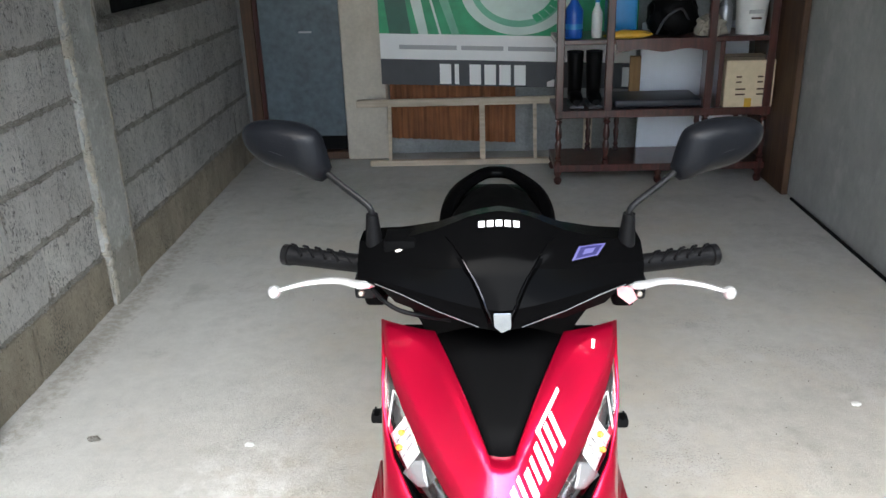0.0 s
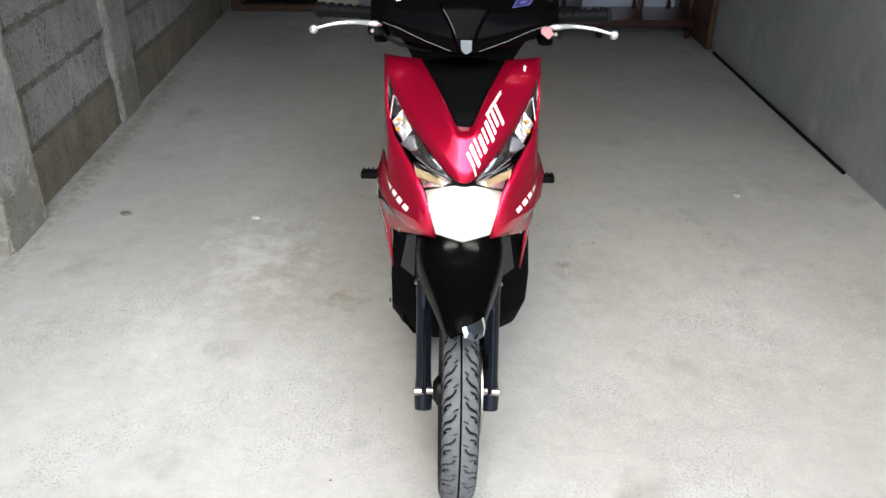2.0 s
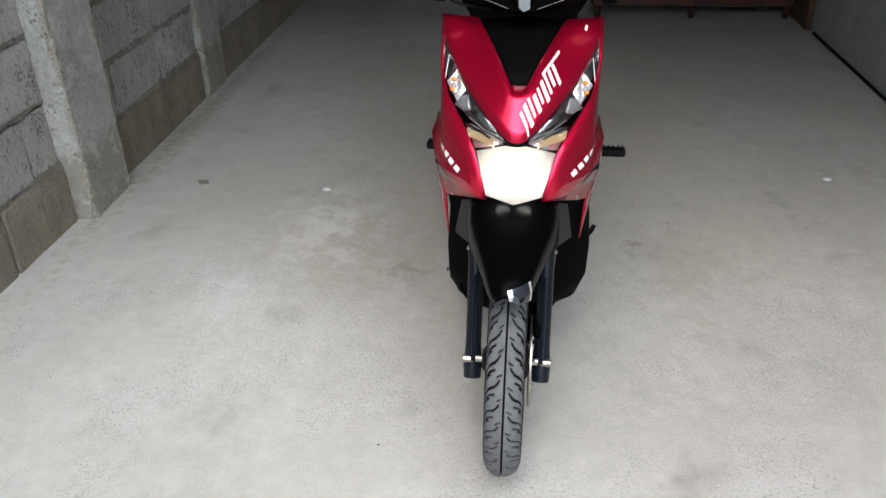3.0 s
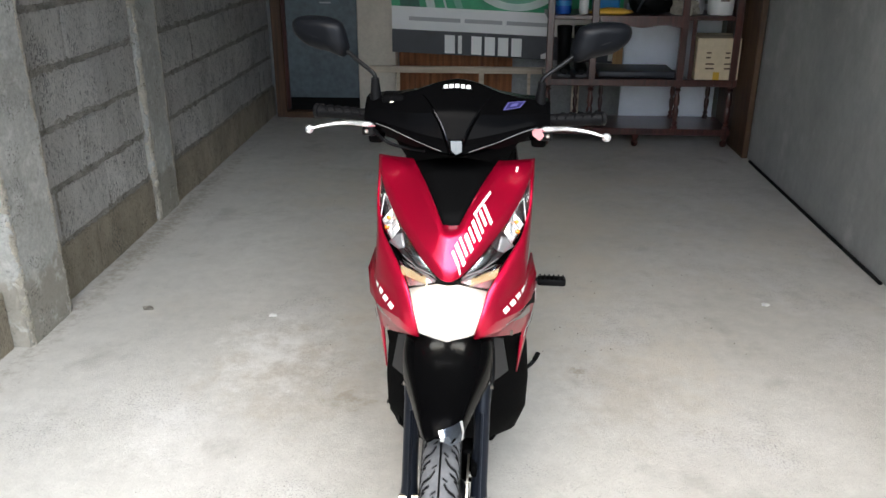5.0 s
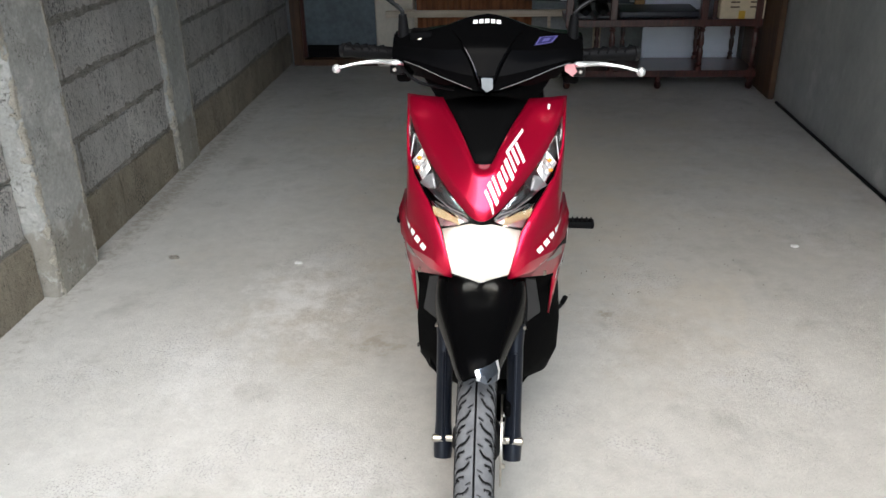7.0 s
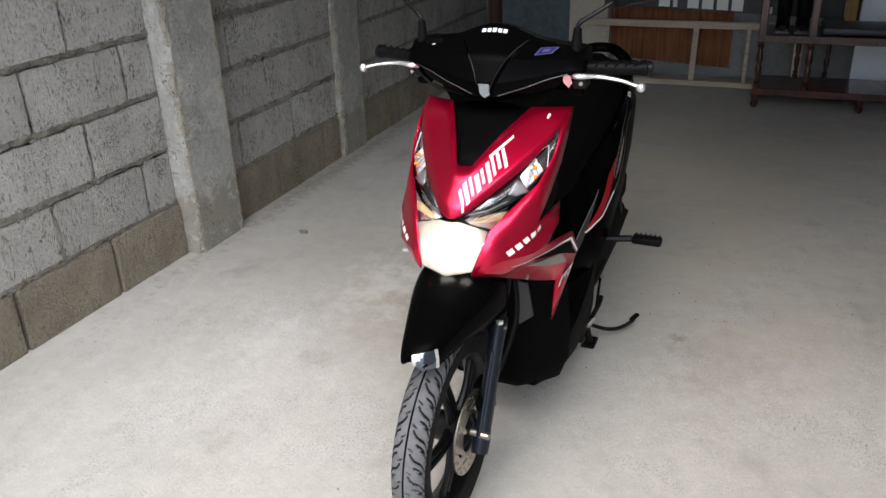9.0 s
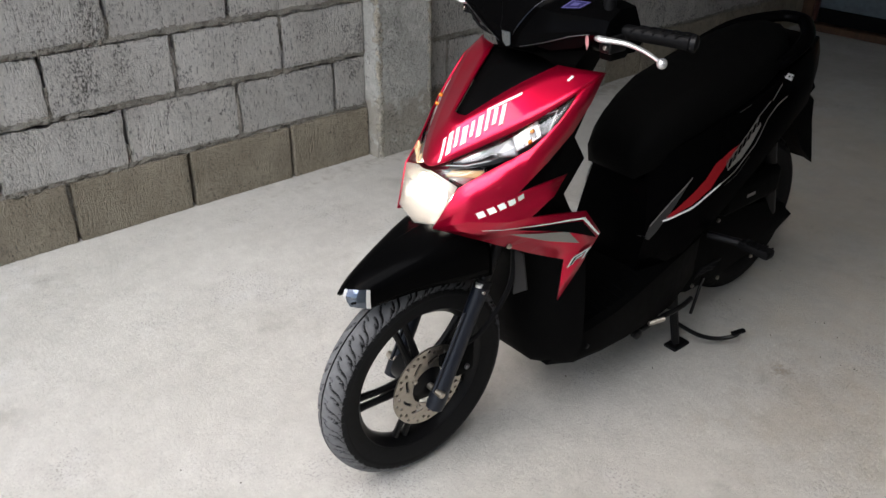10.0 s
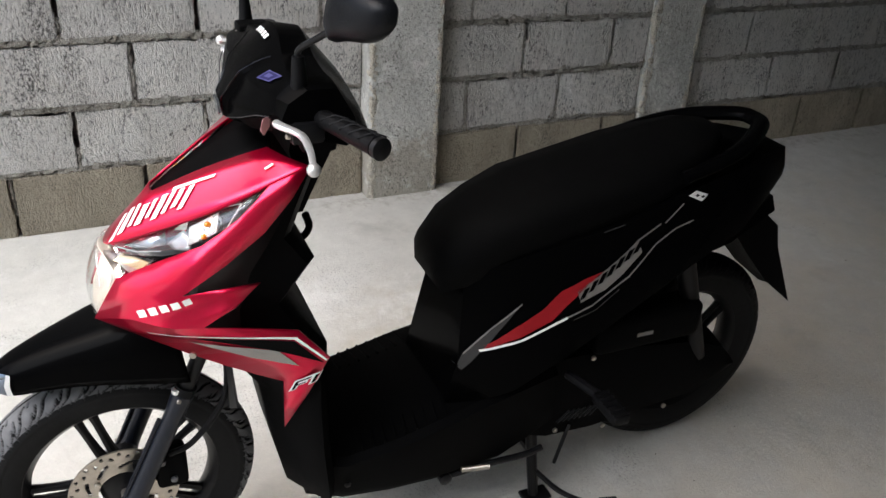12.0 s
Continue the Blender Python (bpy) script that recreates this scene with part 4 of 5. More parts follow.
got = bmesh.ops.extrude_face_region(bm, geom=list(bm.faces))
bmesh.ops.translate(bm, verts=[e for e in got["geom"] if isinstance(e, bmesh.types.BMVert)], vec=(0.004, 0, 0))
disc = part("brake_disc", bm, STEEL, front_wheel, "drilled steel brake disc")
bm = None
for k in range(4):
    a = 2 * math.pi * (k + 0.4) / 4
    part("disc_bolt", lathe([(0.006, 0.0545), (0.006, 0.060), (0.004, 0.062)], (1, 0, 0), (0, 0.054 * math.sin(a), FZ + 0.054 * math.cos(a)), 8), STEEL, front_wheel)
cal = new("brake_caliper")
cal.parent = scooter
part("caliper_body", box((0.035, 0.058, FZ + 0.000), (0.078, 0.115, FZ + 0.085), 0.010, seg=3), MATTE, cal)
part("caliper_mount", box((0.058, 0.02, FZ + 0.045), (0.072, 0.09, FZ + 0.075), 0.005, seg=2), MATTE, cal)
for dy, dz in ((0.088, 0.024), (0.070, 0.070)):
    part("caliper_bolt", lathe([(0.0065, 0.0775), (0.0065, 0.083), (0.004, 0.085)], (1, 0, 0), (0, dy, FZ + dz), 10), SMOKEGLASS, cal)

# fork
for s in (1, -1):
    leg = new("fork_leg")
    leg.parent = scooter
    a, b, c = Vector((s * 0.077, -0.004, 0.202)), Vector((s * 0.079, 0.122, 0.470)), Vector((s * 0.079, 0.215, 0.668))
    part("slider", tube([a, a.lerp(b, 0.1), a.lerp(b, 0.25), a.lerp(b, 0.85), b], [0.020, 0.0215, 0.0180, 0.0175, 0.020], 18), FORKBLUE, leg, "dark blue-grey fork slider")
    part("fin", tube([a.lerp(b, 0.15) + Vector((0, -0.021, 0.006)), a.lerp(b, 0.8) + Vector((0, -0.021, 0.006))], 0.004, 6), FORKBLUE, leg)
    part("slider_bolt", lathe([(0.004, 0), (0.004, 0.005), (0.003, 0.006)], (s, -0.1, 0.3), b + Vector((s * 0.016, -0.010, -0.004)), 10), STEEL, leg)
    part("top_clip", tube([b + Vector((s * 0.006, -0.012, 0.008)), b + Vector((s * 0.006, -0.012, 0.016))], 0.0085, 10), SILVER, leg, "silver clip on the fork")
    part("stanchion", tube([b, c], 0.0135, 16), RIMBLACK, leg, "black fork tube")
    part("dust_seal", tube([b - Vector((0, 0.002, 0.004)), b + (c - b).normalized() * 0.016], 0.0195, 16), RUBBER, leg)
    part("axle_nut", lathe([(0.009, 0.076), (0.009, 0.098), (0.006, 0.101)], (s, 0, 0), (0, 0.002, FZ - 0.003), 10), STEEL, leg)
part("axle", tube([(-0.07, 0, FZ), (0.07, 0, FZ)], 0.008, 10), STEEL, scooter)
part("brake_hose", tube(smoothed([(0.072, 0.085, 0.33), (0.085, 0.13, 0.36), (0.10, 0.19, 0.46), (0.09, 0.20, 0.58)], 5), 0.006, 8), RUBBER, scooter, "black brake hose")

# front mudguard
secs = []
for y, z, w, d in ((-0.177, 0.530, 0.027, 0.012), (-0.164, 0.547, 0.034, 0.042), (-0.142, 0.561, 0.042, 0.056), (-0.10, 0.579, 0.054, 0.064), (-0.03, 0.604, 0.075, 0.082), (0.03, 0.623, 0.092, 0.104), (0.08, 0.636, 0.098, 0.124), (0.125, 0.628, 0.098, 0.125)):
    secs.append([(-w, y + 0.01, z - d), (-w * 1.02, y, z - d * 0.40), (-w * 0.80, y, z - 0.012), (-w * 0.52, y, z - 0.002), (0, y, z), (w * 0.52, y, z - 0.002), (w * 0.80, y, z - 0.012), (w * 1.02, y, z - d * 0.40), (w, y + 0.01, z - d)])
bm = loft(secs, closed=False)
guard = part("front_mudguard", bm, GLOSS, scooter, "gloss black front mudguard with a small silver reflector")
for mod, key in (("SUBSURF", 2), ("SOLIDIFY", 0.004)):
    md = guard.modifiers.new(mod.lower(), mod)
    if mod == "SUBSURF":
        md.levels = md.render_levels = key
        md.boundary_smooth = "PRESERVE_CORNERS"
    else:
        md.thickness, md.offset = key, -1
# bright ends and darker middle put the patch's reflections into its colours
for u0, u1, mat in ((0.0, 0.14, SILVER), (0.14, 0.86, PATCH), (0.86, 1.0, SILVER)):
    t0, t1, b0, b1 = Vector((0.000, -0.172, 0.541)), Vector((0.036, -0.138, 0.545)), Vector((0.001, -0.180, 0.519)), Vector((0.038, -0.140, 0.507))
    decal("reflector_patch", [t0.lerp(t1, u0), t0.lerp(t1, u1), b0.lerp(b1, u1), b0.lerp(b1, u0)], guard, (-0.55, 0.8, -0.35), mat, guard, "small silver reflector patch", cells=3, lift=0.005)
# ----- front cowl -----
HOOD = dict(N=(0, 0.028, 0.748), C0=(0, 0.111, 0.838), C1=(0.018, 0.115, 0.840), Vm=(0.053, 0.198, 0.889), VT=(0.094, 0.288, 0.927), VS=(0.136, 0.304, 0.926),
            SH=(0.177, 0.334, 0.923), LT=(0.167, 0.276, 0.896), La=(0.140, 0.204, 0.851), Lm=(0.092, 0.124, 0.807), LI=(0.029, 0.037, 0.759))
hood = skin("hood", HOOD, ["C0 N LI C1", "C1 LI Lm Vm", "Vm Lm La VT", "VT La LT VS", "VS LT SH"], RED, scooter, "metallic magenta-red hood panel with a white flash", crease="VT C1 SH LT")
INS = dict(a=(0, 0.115, 0.831), b=(0.018, 0.119, 0.833), c=(0.053, 0.202, 0.881), d=(0.094, 0.292, 0.919), e=(0, 0.318, 0.930), f=(0, 0.206, 0.888))
skin("hood_insert", INS, ["a b c f", "f c d e"], MATTE, scooter, "textured matte black insert", level=1, crease="b d")
SIDE = dict(P1=(0.058, 0.000, 0.643), P2=(0.083, 0.041, 0.726), P3=(0.112, 0.106, 0.762), P4=(0.150, 0.167, 0.797), P5=(0.172, 0.225, 0.842),
            LT=(0.170, 0.273, 0.894), SH=(0.178, 0.336, 0.922), B2=(0.176, 0.275, 0.815), B=(0.160, 0.130, 0.718), K=(0.134, 0.066, 0.652), W=(0.178, 0.250, 0.732), Wm=(0.188, 0.206, 0.700), Wi=(0.177, 0.156, 0.664), X1=(0.163, 0.146, 0.692), X2=(0.182, 0.230, 0.717),
            Q1=(0.106, 0.088, 0.606), Q2=(0.146, 0.195, 0.554), Q3=(0.167, 0.282, 0.518), RT=(0.161, 0.282, 0.409), CW=(0.197, 0.304, 0.638), CT=(0.199, 0.356, 0.573), RM=(0.181, 0.322, 0.490))
side_faces = ["P1 K B P3 P2", "P3 B P4", "P4 B B2 P5", "P5 B2 SH LT", "P1 Q1 K", "K Q1 Wi", "K Wi X1", "K X1 B", "B X1 X2 W", "X1 Wi Wm X2", "Q1 Q2 CW Wi", "Q2 Q3 CT CW", "Q3 RT RM CT"]
cowls = {}
for s in (1, -1):
    cowls[s] = half_skin("side_cowl", SIDE, side_faces, RED, scooter, "metallic magenta-red side cowl with swept points", sign=s, level=1, crease="P1 W Wi CW CT RT Q3", folds="X1-X2 K-X1 K-Wi B-P4")
    # decals: grey and white blades, plain white bars for the maker's name
    cw = cowls[s]
    quad = lambda pts: [(s * x, y, z) for x, y, z in pts]
    way = (-s, 0.12, -0.12)
    decal("white_line", quad([(0.15, 0.073, 0.644), (0.2, 0.303, 0.627), (0.2, 0.303, 0.6215), (0.15, 0.073, 0.6425)]), cw, way, WHITE, cw)
    decal("white_line", quad([(0.2, 0.301, 0.627), (0.2, 0.353, 0.571), (0.2, 0.350, 0.569), (0.2, 0.297, 0.6225)]), cw, way, WHITE, cw)
    decal("grey_blade", quad([(0.15, 0.135, 0.620), (0.2, 0.270, 0.598), (0.2, 0.305, 0.560), (0.2, 0.225, 0.585)]), cw, way, SILVERGREY, cw)
    decal("black_blade", quad([(0.15, 0.130, 0.634), (0.2, 0.298, 0.618), (0.2, 0.347, 0.564), (0.2, 0.275, 0.596)]), cw, way, MATTE, cw)
    # injection mark: two slanted letters, dark with a pale outline
    base, along, rise = Vector((0.187, 0.290, 0.500)), Vector((0.005, 0.045, 0.022)), Vector((0.004, 0.0095, 0.0225))
    spot = lambda u, v: base + along * u + rise * v
    for u0, u1, v0, v1 in ((0.02, 0.20, 0.0, 1.0), (0.02, 0.66, 0.74, 1.0), (0.02, 0.52, 0.38, 0.60), (0.74, 0.94, 0.0, 1.0)):
        for mat, grow, lift in ((WHITE, 0.05, 0.0024), (GLOSS, -0.03, 0.0036)):
            box_ = [spot(u0 - grow, v0 - grow * 1.6), spot(u1 + grow, v0 - grow * 1.6), spot(u1 + grow, v1 + grow * 1.6), spot(u0 - grow, v1 + grow * 1.6)]
            decal("mark_stroke", quad(box_), cw, way, mat, cw, cells=2, lift=lift)
    a, b = Vector((0.130, 0.063, 0.668)), Vector((0.152, 0.152, 0.708))
    for k in range(5):
        p, q = a.lerp(b, 0.04 + k / 5.2), a.lerp(b, 0.04 + (k + 0.70) / 5.2)
        up = Vector((0.0, -0.004, 0.0100))
        decal("name_bar", quad([p - up * 0.1, q - up * 0.1, q + up, p + up]), cw, way, WHITE, cw, cells=2)

# white flash on the hood: slanting blades in a row
a, b = Vector((0.014, 0.056, 0.790)), Vector((0.084, 0.174, 0.868))
run = b - a
up = Vector((-0.0145, 0.0075, 0.0085))
top = (0, 0.75, -1)
STROKES = ((-0.02, 0.03, -1.7, 0.9), (0.07, 0.14, -1.0, 1.0), (0.18, 0.23, -0.7, 1.0), (0.28, 0.36, -0.9, 0.7), (0.40, 0.45, -0.6, 0.8),
           (0.50, 0.57, -1.0, 0.9), (0.61, 0.66, -0.8, 1.0), (0.71, 0.77, -0.6, 0.9), (0.82, 0.88, -1.0, 0.9), (0.60, 1.08, 1.0, 1.28))
for u0, u1, h0, h1 in STROKES:
    lean = run * 0.07
    p = [a + run * u0 + up * h0 + lean * h0, a + run * u1 + up * h0 + lean * h0, a + run * u1 + up * h1 + lean * h1, a + run * u0 + up * h1 + lean * h1]
    decal("flash_blade", p, hood, top, WHITE, hood, cells=3)
# a glint on the hood, painted as a tiny white patch
decal("small_mark", [(0.134, 0.284, 0.92), (0.139, 0.283, 0.92), (0.136, 0.272, 0.91), (0.132, 0.273, 0.91)], hood, top, WHITE, hood, cells=2)

# lamps
for s in (1, -1):
    lamp = new("position_lamp")
    lamp.parent = scooter
    tagged(lamp, "swept clear-lens position lamp with an orange bulb")
    UP = dict(LT=(0.166, 0.272, 0.890), La=(0.137, 0.202, 0.847), Lm=(0.089, 0.122, 0.802), LI=(0.026, 0.038, 0.755), Lo=(0.046, 0.051, 0.756), Oa=(0.106, 0.112, 0.771), Ob=(0.147, 0.171, 0.800), Oc=(0.169, 0.228, 0.845))
    half_skin("lens", UP, ["LI Lo Oa Lm", "Lm Oa Ob La", "La Ob Oc LT"], LENS, lamp, "clear plastic lens", sign=s, level=1, thick=0.002)
    BACK = {k: (x * 0.985 - 0.002, y + 0.022, z - 0.014) for k, (x, y, z) in UP.items()}
    half_skin("bezel", BACK, ["LI Lo Oa Lm", "Lm Oa Ob La", "La Ob Oc LT"], SMOKEGLASS, lamp, "smoke-grey lamp housing", sign=s, level=1, thick=0.002)
    TIP = dict(a=(0.150, 0.240, 0.862), b=(0.164, 0.276, 0.882), c=(0.165, 0.240, 0.844), d=(0.158, 0.216, 0.824))
    half_skin("dark_tip", TIP, ["a d c b"], SMOKEDARK, lamp, "dark grey tip of the lamp", sign=s, level=0, thick=0.002)
    part("light_line", tube([(s * 0.126, 0.197, 0.846), (s * 0.152, 0.233, 0.862), (s * 0.158, 0.204, 0.821)], [0.0006, 0.0013, 0.0013], 6), WHITE, lamp, "white light guide")
    CUP = dict(a=(0.110, 0.158, 0.812), b=(0.127, 0.152, 0.789), c=(0.153, 0.192, 0.818), d=(0.131, 0.202, 0.842), e=(0.133, 0.204, 0.812))
    half_skin("reflector", CUP, ["a b e", "b c e", "c d e", "d a e"], REFLECT, lamp, "bright reflector", sign=s, level=0, thick=0.002)
    for k in range(5):
        u = (k + 0.5) / 5
        p, q = Vector(CUP["a"]).lerp(Vector(CUP["d"]), u), Vector(CUP["b"]).lerp(Vector(CUP["c"]), u)
        m_ = p.lerp(q, 0.5) + Vector((0, 0.016, -0.002))
        part("reflector_facet", tube([(s * v.x, v.y, v.z) for v in (p, p.lerp(m_, 0.55), q.lerp(m_, 0.55), q)], 0.0011, 6), SMOKE, lamp)
    for bx, by, bz in ((0.134, 0.187, 0.824), (0.137, 0.180, 0.805)):
        part("bulb", lathe([(0.0015, 0), (0.0042, 0.003), (0.0048, 0.008), (0.0032, 0.011), (0.0012, 0.012)], (s * 0.45, -0.75, 0.40), (s * bx, by, bz), 14), AMBER, lamp, "orange bulb")
    BULGE = dict(a=(0.098, 0.124, 0.783), b=(0.105, 0.148, 0.806), c=(0.122, 0.158, 0.799), d=(0.134, 0.152, 0.783), e=(0.112, 0.130, 0.778))
    half_skin("inner_shroud", BULGE, ["a e d c b"], SMOKE, lamp, "smoky grey inner shroud", sign=s, level=2, thick=0.003)
    BLADE = dict(a=(0.041, 0.062, 0.762), b=(0.066, 0.082, 0.760), c=(0.098, 0.122, 0.781), d=(0.083, 0.124, 0.800))
    half_skin("reflector_blade", BLADE, ["a b c d"], STRIPCHROME, lamp, "pale chrome reflector strip", sign=s, level=1, thick=0.002)
    part("strip_edge", tube([(s * 0.036, 0.050, 0.757), (s * 0.066, 0.077, 0.759), (s * 0.100, 0.112, 0.772)], 0.0010, 6), BEZEL, lamp)
    turn = new("turn_lamp")
    turn.parent = scooter
    tagged(turn, "clear turn lamp with an amber glow beside the headlight")
    TL = dict(a=(0.026, 0.030, 0.750), b=(0.050, 0.052, 0.756), c=(0.108, 0.108, 0.764), d=(0.083, 0.046, 0.731), e=(0.050, 0.027, 0.743))
    half_skin("lens", TL, ["a e b", "e d c b"], LENS, turn, "clear plastic lens", sign=s, level=1, thick=0.002)
    TB = {k: (x, y + 0.020, z - 0.006) for k, (x, y, z) in TL.items()}
    half_skin("reflector", TB, ["a e b", "e d c b"], REFLECT, turn, "faceted reflector", sign=s, level=0, thick=0.002)
    for k in range(15):
        x, k = 0.044 + 0.0037 * k, 0.40 * k
        part("amber_rib", tube([(s * x, 0.043 + 0.006 * k, 0.737 + 0.001 * k), (s * (x + 0.005), 0.059 + 0.006 * k, 0.750 + 0.001 * k)], 0.0015, 6), GOLDEN, turn, "warm golden rib")
head = new("headlight")
head.parent = scooter
tagged(head, "lit six-sided headlight with a clear lens")
HL = dict(T=(0.020, 0.022, 0.749), T0=(0, 0.018, 0.746), R=(0.079, 0.040, 0.729), S=(0.070, 0.022, 0.692), Bt=(0.056, 0.002, 0.650), B0=(0, -0.004, 0.634), M=(0.038, -0.006, 0.692), M0=(0, -0.010, 0.692))
skin("lens", HL, ["T0 T M M0", "T R S M", "M S Bt", "M0 M Bt B0"], LENS, head, "clear plastic lens", level=2, thick=0.002, crease="T R Bt B0")
BOWL = dict(T=(0.020, 0.026, 0.748), T0=(0, 0.022, 0.745), R=(0.079, 0.044, 0.728), S=(0.071, 0.027, 0.692), Bt=(0.057, 0.007, 0.649), B0=(0, 0.001, 0.633), M=(0.040, 0.078, 0.700), M0=(0, 0.080, 0.700))
skin("reflector", BOWL, ["T0 T M M0", "T R S M", "M S Bt", "M0 M Bt B0"], BOWLED, head, "bright reflector bowl", level=1, thick=0.002, crease="T R Bt B0")
for x in (-0.030, 0.030):
    part("beam", lathe([(0.024, 0.0), (0.024, 0.004), (0.010, 0.006)], (0, -1, -0.1), (x, 0.052, 0.694), 24), BEAM, head, "lit bulb window")

for s in (1, -1):
    for k in range(4):
        part("lens_rib", tube([(s * (0.021 + 0.006 * k), 0.015, 0.690), (s * (0.021 + 0.006 * k), 0.017, 0.714)], 0.0009, 6), SMOKE, head)
    for k in range(4):
        part("lens_rib", tube([(s * 0.021, 0.015 + 0.0006 * k, 0.692 + 0.007 * k), (s * 0.040, 0.015 + 0.0006 * k, 0.692 + 0.007 * k)], 0.0009, 6), SMOKE, head)
    # set greyer than the black leg shield behind
    part("under_cowl_panel", plate([(s * 0.100, 0.196, 0.545), (s * 0.121, 0.200, 0.540), (s * 0.136, 0.204, 0.456), (s * 0.104, 0.196, 0.432)], 0.004, (0, 1, 0)), PANELGREY, scooter, "inner panel set in dark grey")

# dark trim below the lamps
TR = dict(a=(0.050, 0.060, 0.750), b=(0.115, 0.112, 0.766), c=(0.148, 0.174, 0.792), d=(0.164, 0.228, 0.836), e=(0.150, 0.240, 0.818), f=(0.128, 0.188, 0.775), g=(0.095, 0.12, 0.74), h=(0.068, 0.07, 0.725))
for s in (1, -1):
    half_skin("lamp_trim", TR, ["a h g b", "b g f c", "c f e d"], GLOSS, scooter, "gloss black lamp trim", sign=s, level=1)

# ----- inner shield, leg shield and floor -----
secs = []
for z, yf, yb, w in ((0.905, 0.325, 0.340, 0.168), (0.84, 0.255, 0.318, 0.158), (0.79, 0.215, 0.302, 0.150), (0.735, 0.18, 0.340, 0.150), (0.665, 0.16, 0.290, 0.146), (0.61, 0.16, 0.320, 0.150), (0.56, 0.19, 0.358, 0.160), (0.46, 0.255, 0.350, 0.158), (0.36, 0.270, 0.352, 0.166), (0.27, 0.285, 0.36, 0.164), (0.20, 0.30, 0.37, 0.140), (0.17, 0.32, 0.38, 0.115)):
    flare = 0.026 if 0.19 < z < 0.5 else 0.0
    secs.append([(-w * 0.55, yf, z), (-w, min(yf + 0.06, yb - 0.02), z), (-w, yb - 0.006, z), (-w * 0.85, yb + 0.012, z), (w * 0.85 + flare, yb + 0.012, z), (w + flare, yb - 0.006, z), (w + flare * 0.6, min(yf + 0.06, yb - 0.02), z), (w * 0.55, yf, z)])
shield = part("leg_shield", loft(secs), MATTE, scooter, "matte black leg shield behind the red cowl", smooth=40)
secs = []
for y, z0, z1, w in ((0.33, 0.175, 0.285, 0.135), (0.40, 0.165, 0.292, 0.168), (0.50, 0.155, 0.308, 0.174), (0.60, 0.150, 0.333, 0.174), (0.68, 0.150, 0.352, 0.170), (0.76, 0.155, 0.366, 0.163), (0.88, 0.19, 0.37, 0.14)):
    secs.append([(-w * 0.8, y, z0), (-w, y, z0 + 0.045), (-w, y, z1 - 0.014), (-w + 0.014, y, z1), (w - 0.014, y, z1), (w, y, z1 - 0.014), (w, y, z0 + 0.045), (w * 0.8, y, z0)])
part("floorboard", loft(secs), MATTE, scooter, "matte black footboard", smooth=40)
for k in range(9):
    y = 0.44 + 0.022 * k
    for s in (1, -1):
        part("foot_rib", tube([(s * 0.105, y + 0.006, 0.2995 + 0.0048 * k), (s * 0.158, y - 0.004, 0.2975 + 0.0048 * k)], 0.0030, 6), MATTE, scooter)
for s in (1, -1):
    part("panel_bolt", lathe([(0.006, 0), (0.006, 0.003), (0.004, 0.004)], (s, 0, 0), (s * 0.1715, 0.398, 0.235), 10), RIMBLACK, scooter)
    part("cowl_bolt", lathe([(0.006, 0), (0.006, 0.004), (0.004, 0.005)], (s, -0.3, 0), (s * 0.135, 0.14, 0.588), 10), STEEL, scooter)
part("luggage_hook", tube(smoothed([(0.0, 0.335, 0.712), (0.0, 0.362, 0.704), (0.0, 0.378, 0.724), (0.0, 0.371, 0.752)], 4), 0.007, 8), MATTE, scooter)

# ----- rear body -----
secs = []
for y, zb, zt, wt, wb in ((0.660, 0.29, 0.612, 0.080, 0.112), (0.70, 0.30, 0.640, 0.104, 0.142), (0.75, 0.33, 0.662, 0.122, 0.166), (0.86, 0.40, 0.690, 0.138, 0.174), (1.00, 0.49, 0.725, 0.144, 0.172), (1.14, 0.57, 0.770, 0.138, 0.161), (1.28, 0.63, 0.800, 0.118, 0.140), (1.355, 0.68, 0.806, 0.090, 0.108), (1.43, 0.725, 0.796, 0.055, 0.068)):
    zm = zb + (zt - zb) * 0.45
    k = 0.040 if y < 0.67 else (0.02 if y < 0.71 else 0)
    secs.append([(-wb * 0.7, y - k, zb), (-wb, y - k, zb + (zt - zb) * 0.14), (-wb * 1.0, y - k * 0.4, zm), (-wt, y, zt), (wt, y, zt), (wb * 1.0, y - k * 0.4, zm), (wb, y - k, zb + (zt - zb) * 0.14), (wb * 0.7, y - k, zb)])
rear = part("rear_cowl", loft(secs), GLOSS, scooter, "gloss black rear body cowl with red and silver blades", smooth=50)
secs = []
for y, zb, zt, w in ((0.605, 0.600, 0.636, 0.050), (0.616, 0.582, 0.664, 0.082), (0.66, 0.60, 0.708, 0.104), (0.72, 0.635, 0.740, 0.118), (0.80, 0.660, 0.772, 0.130), (0.92, 0.690, 0.795, 0.137), (1.04, 0.722, 0.821, 0.138), (1.14, 0.752, 0.841, 0.120), (1.20, 0.776, 0.856, 0.090), (1.25, 0.788, 0.852, 0.055)):
    secs.append([(-w * 0.9, y, zb), (-w, y, zb + (zt - zb) * 0.5), (-w * 0.80, y, zt - 0.012), (-w * 0.4, y, zt), (w * 0.4, y, zt), (w * 0.80, y, zt - 0.012), (w, y, zb + (zt - zb) * 0.5), (w * 0.9, y, zb)])
part("seat", loft(secs), SEAT, scooter, "long black vinyl seat", smooth=60)
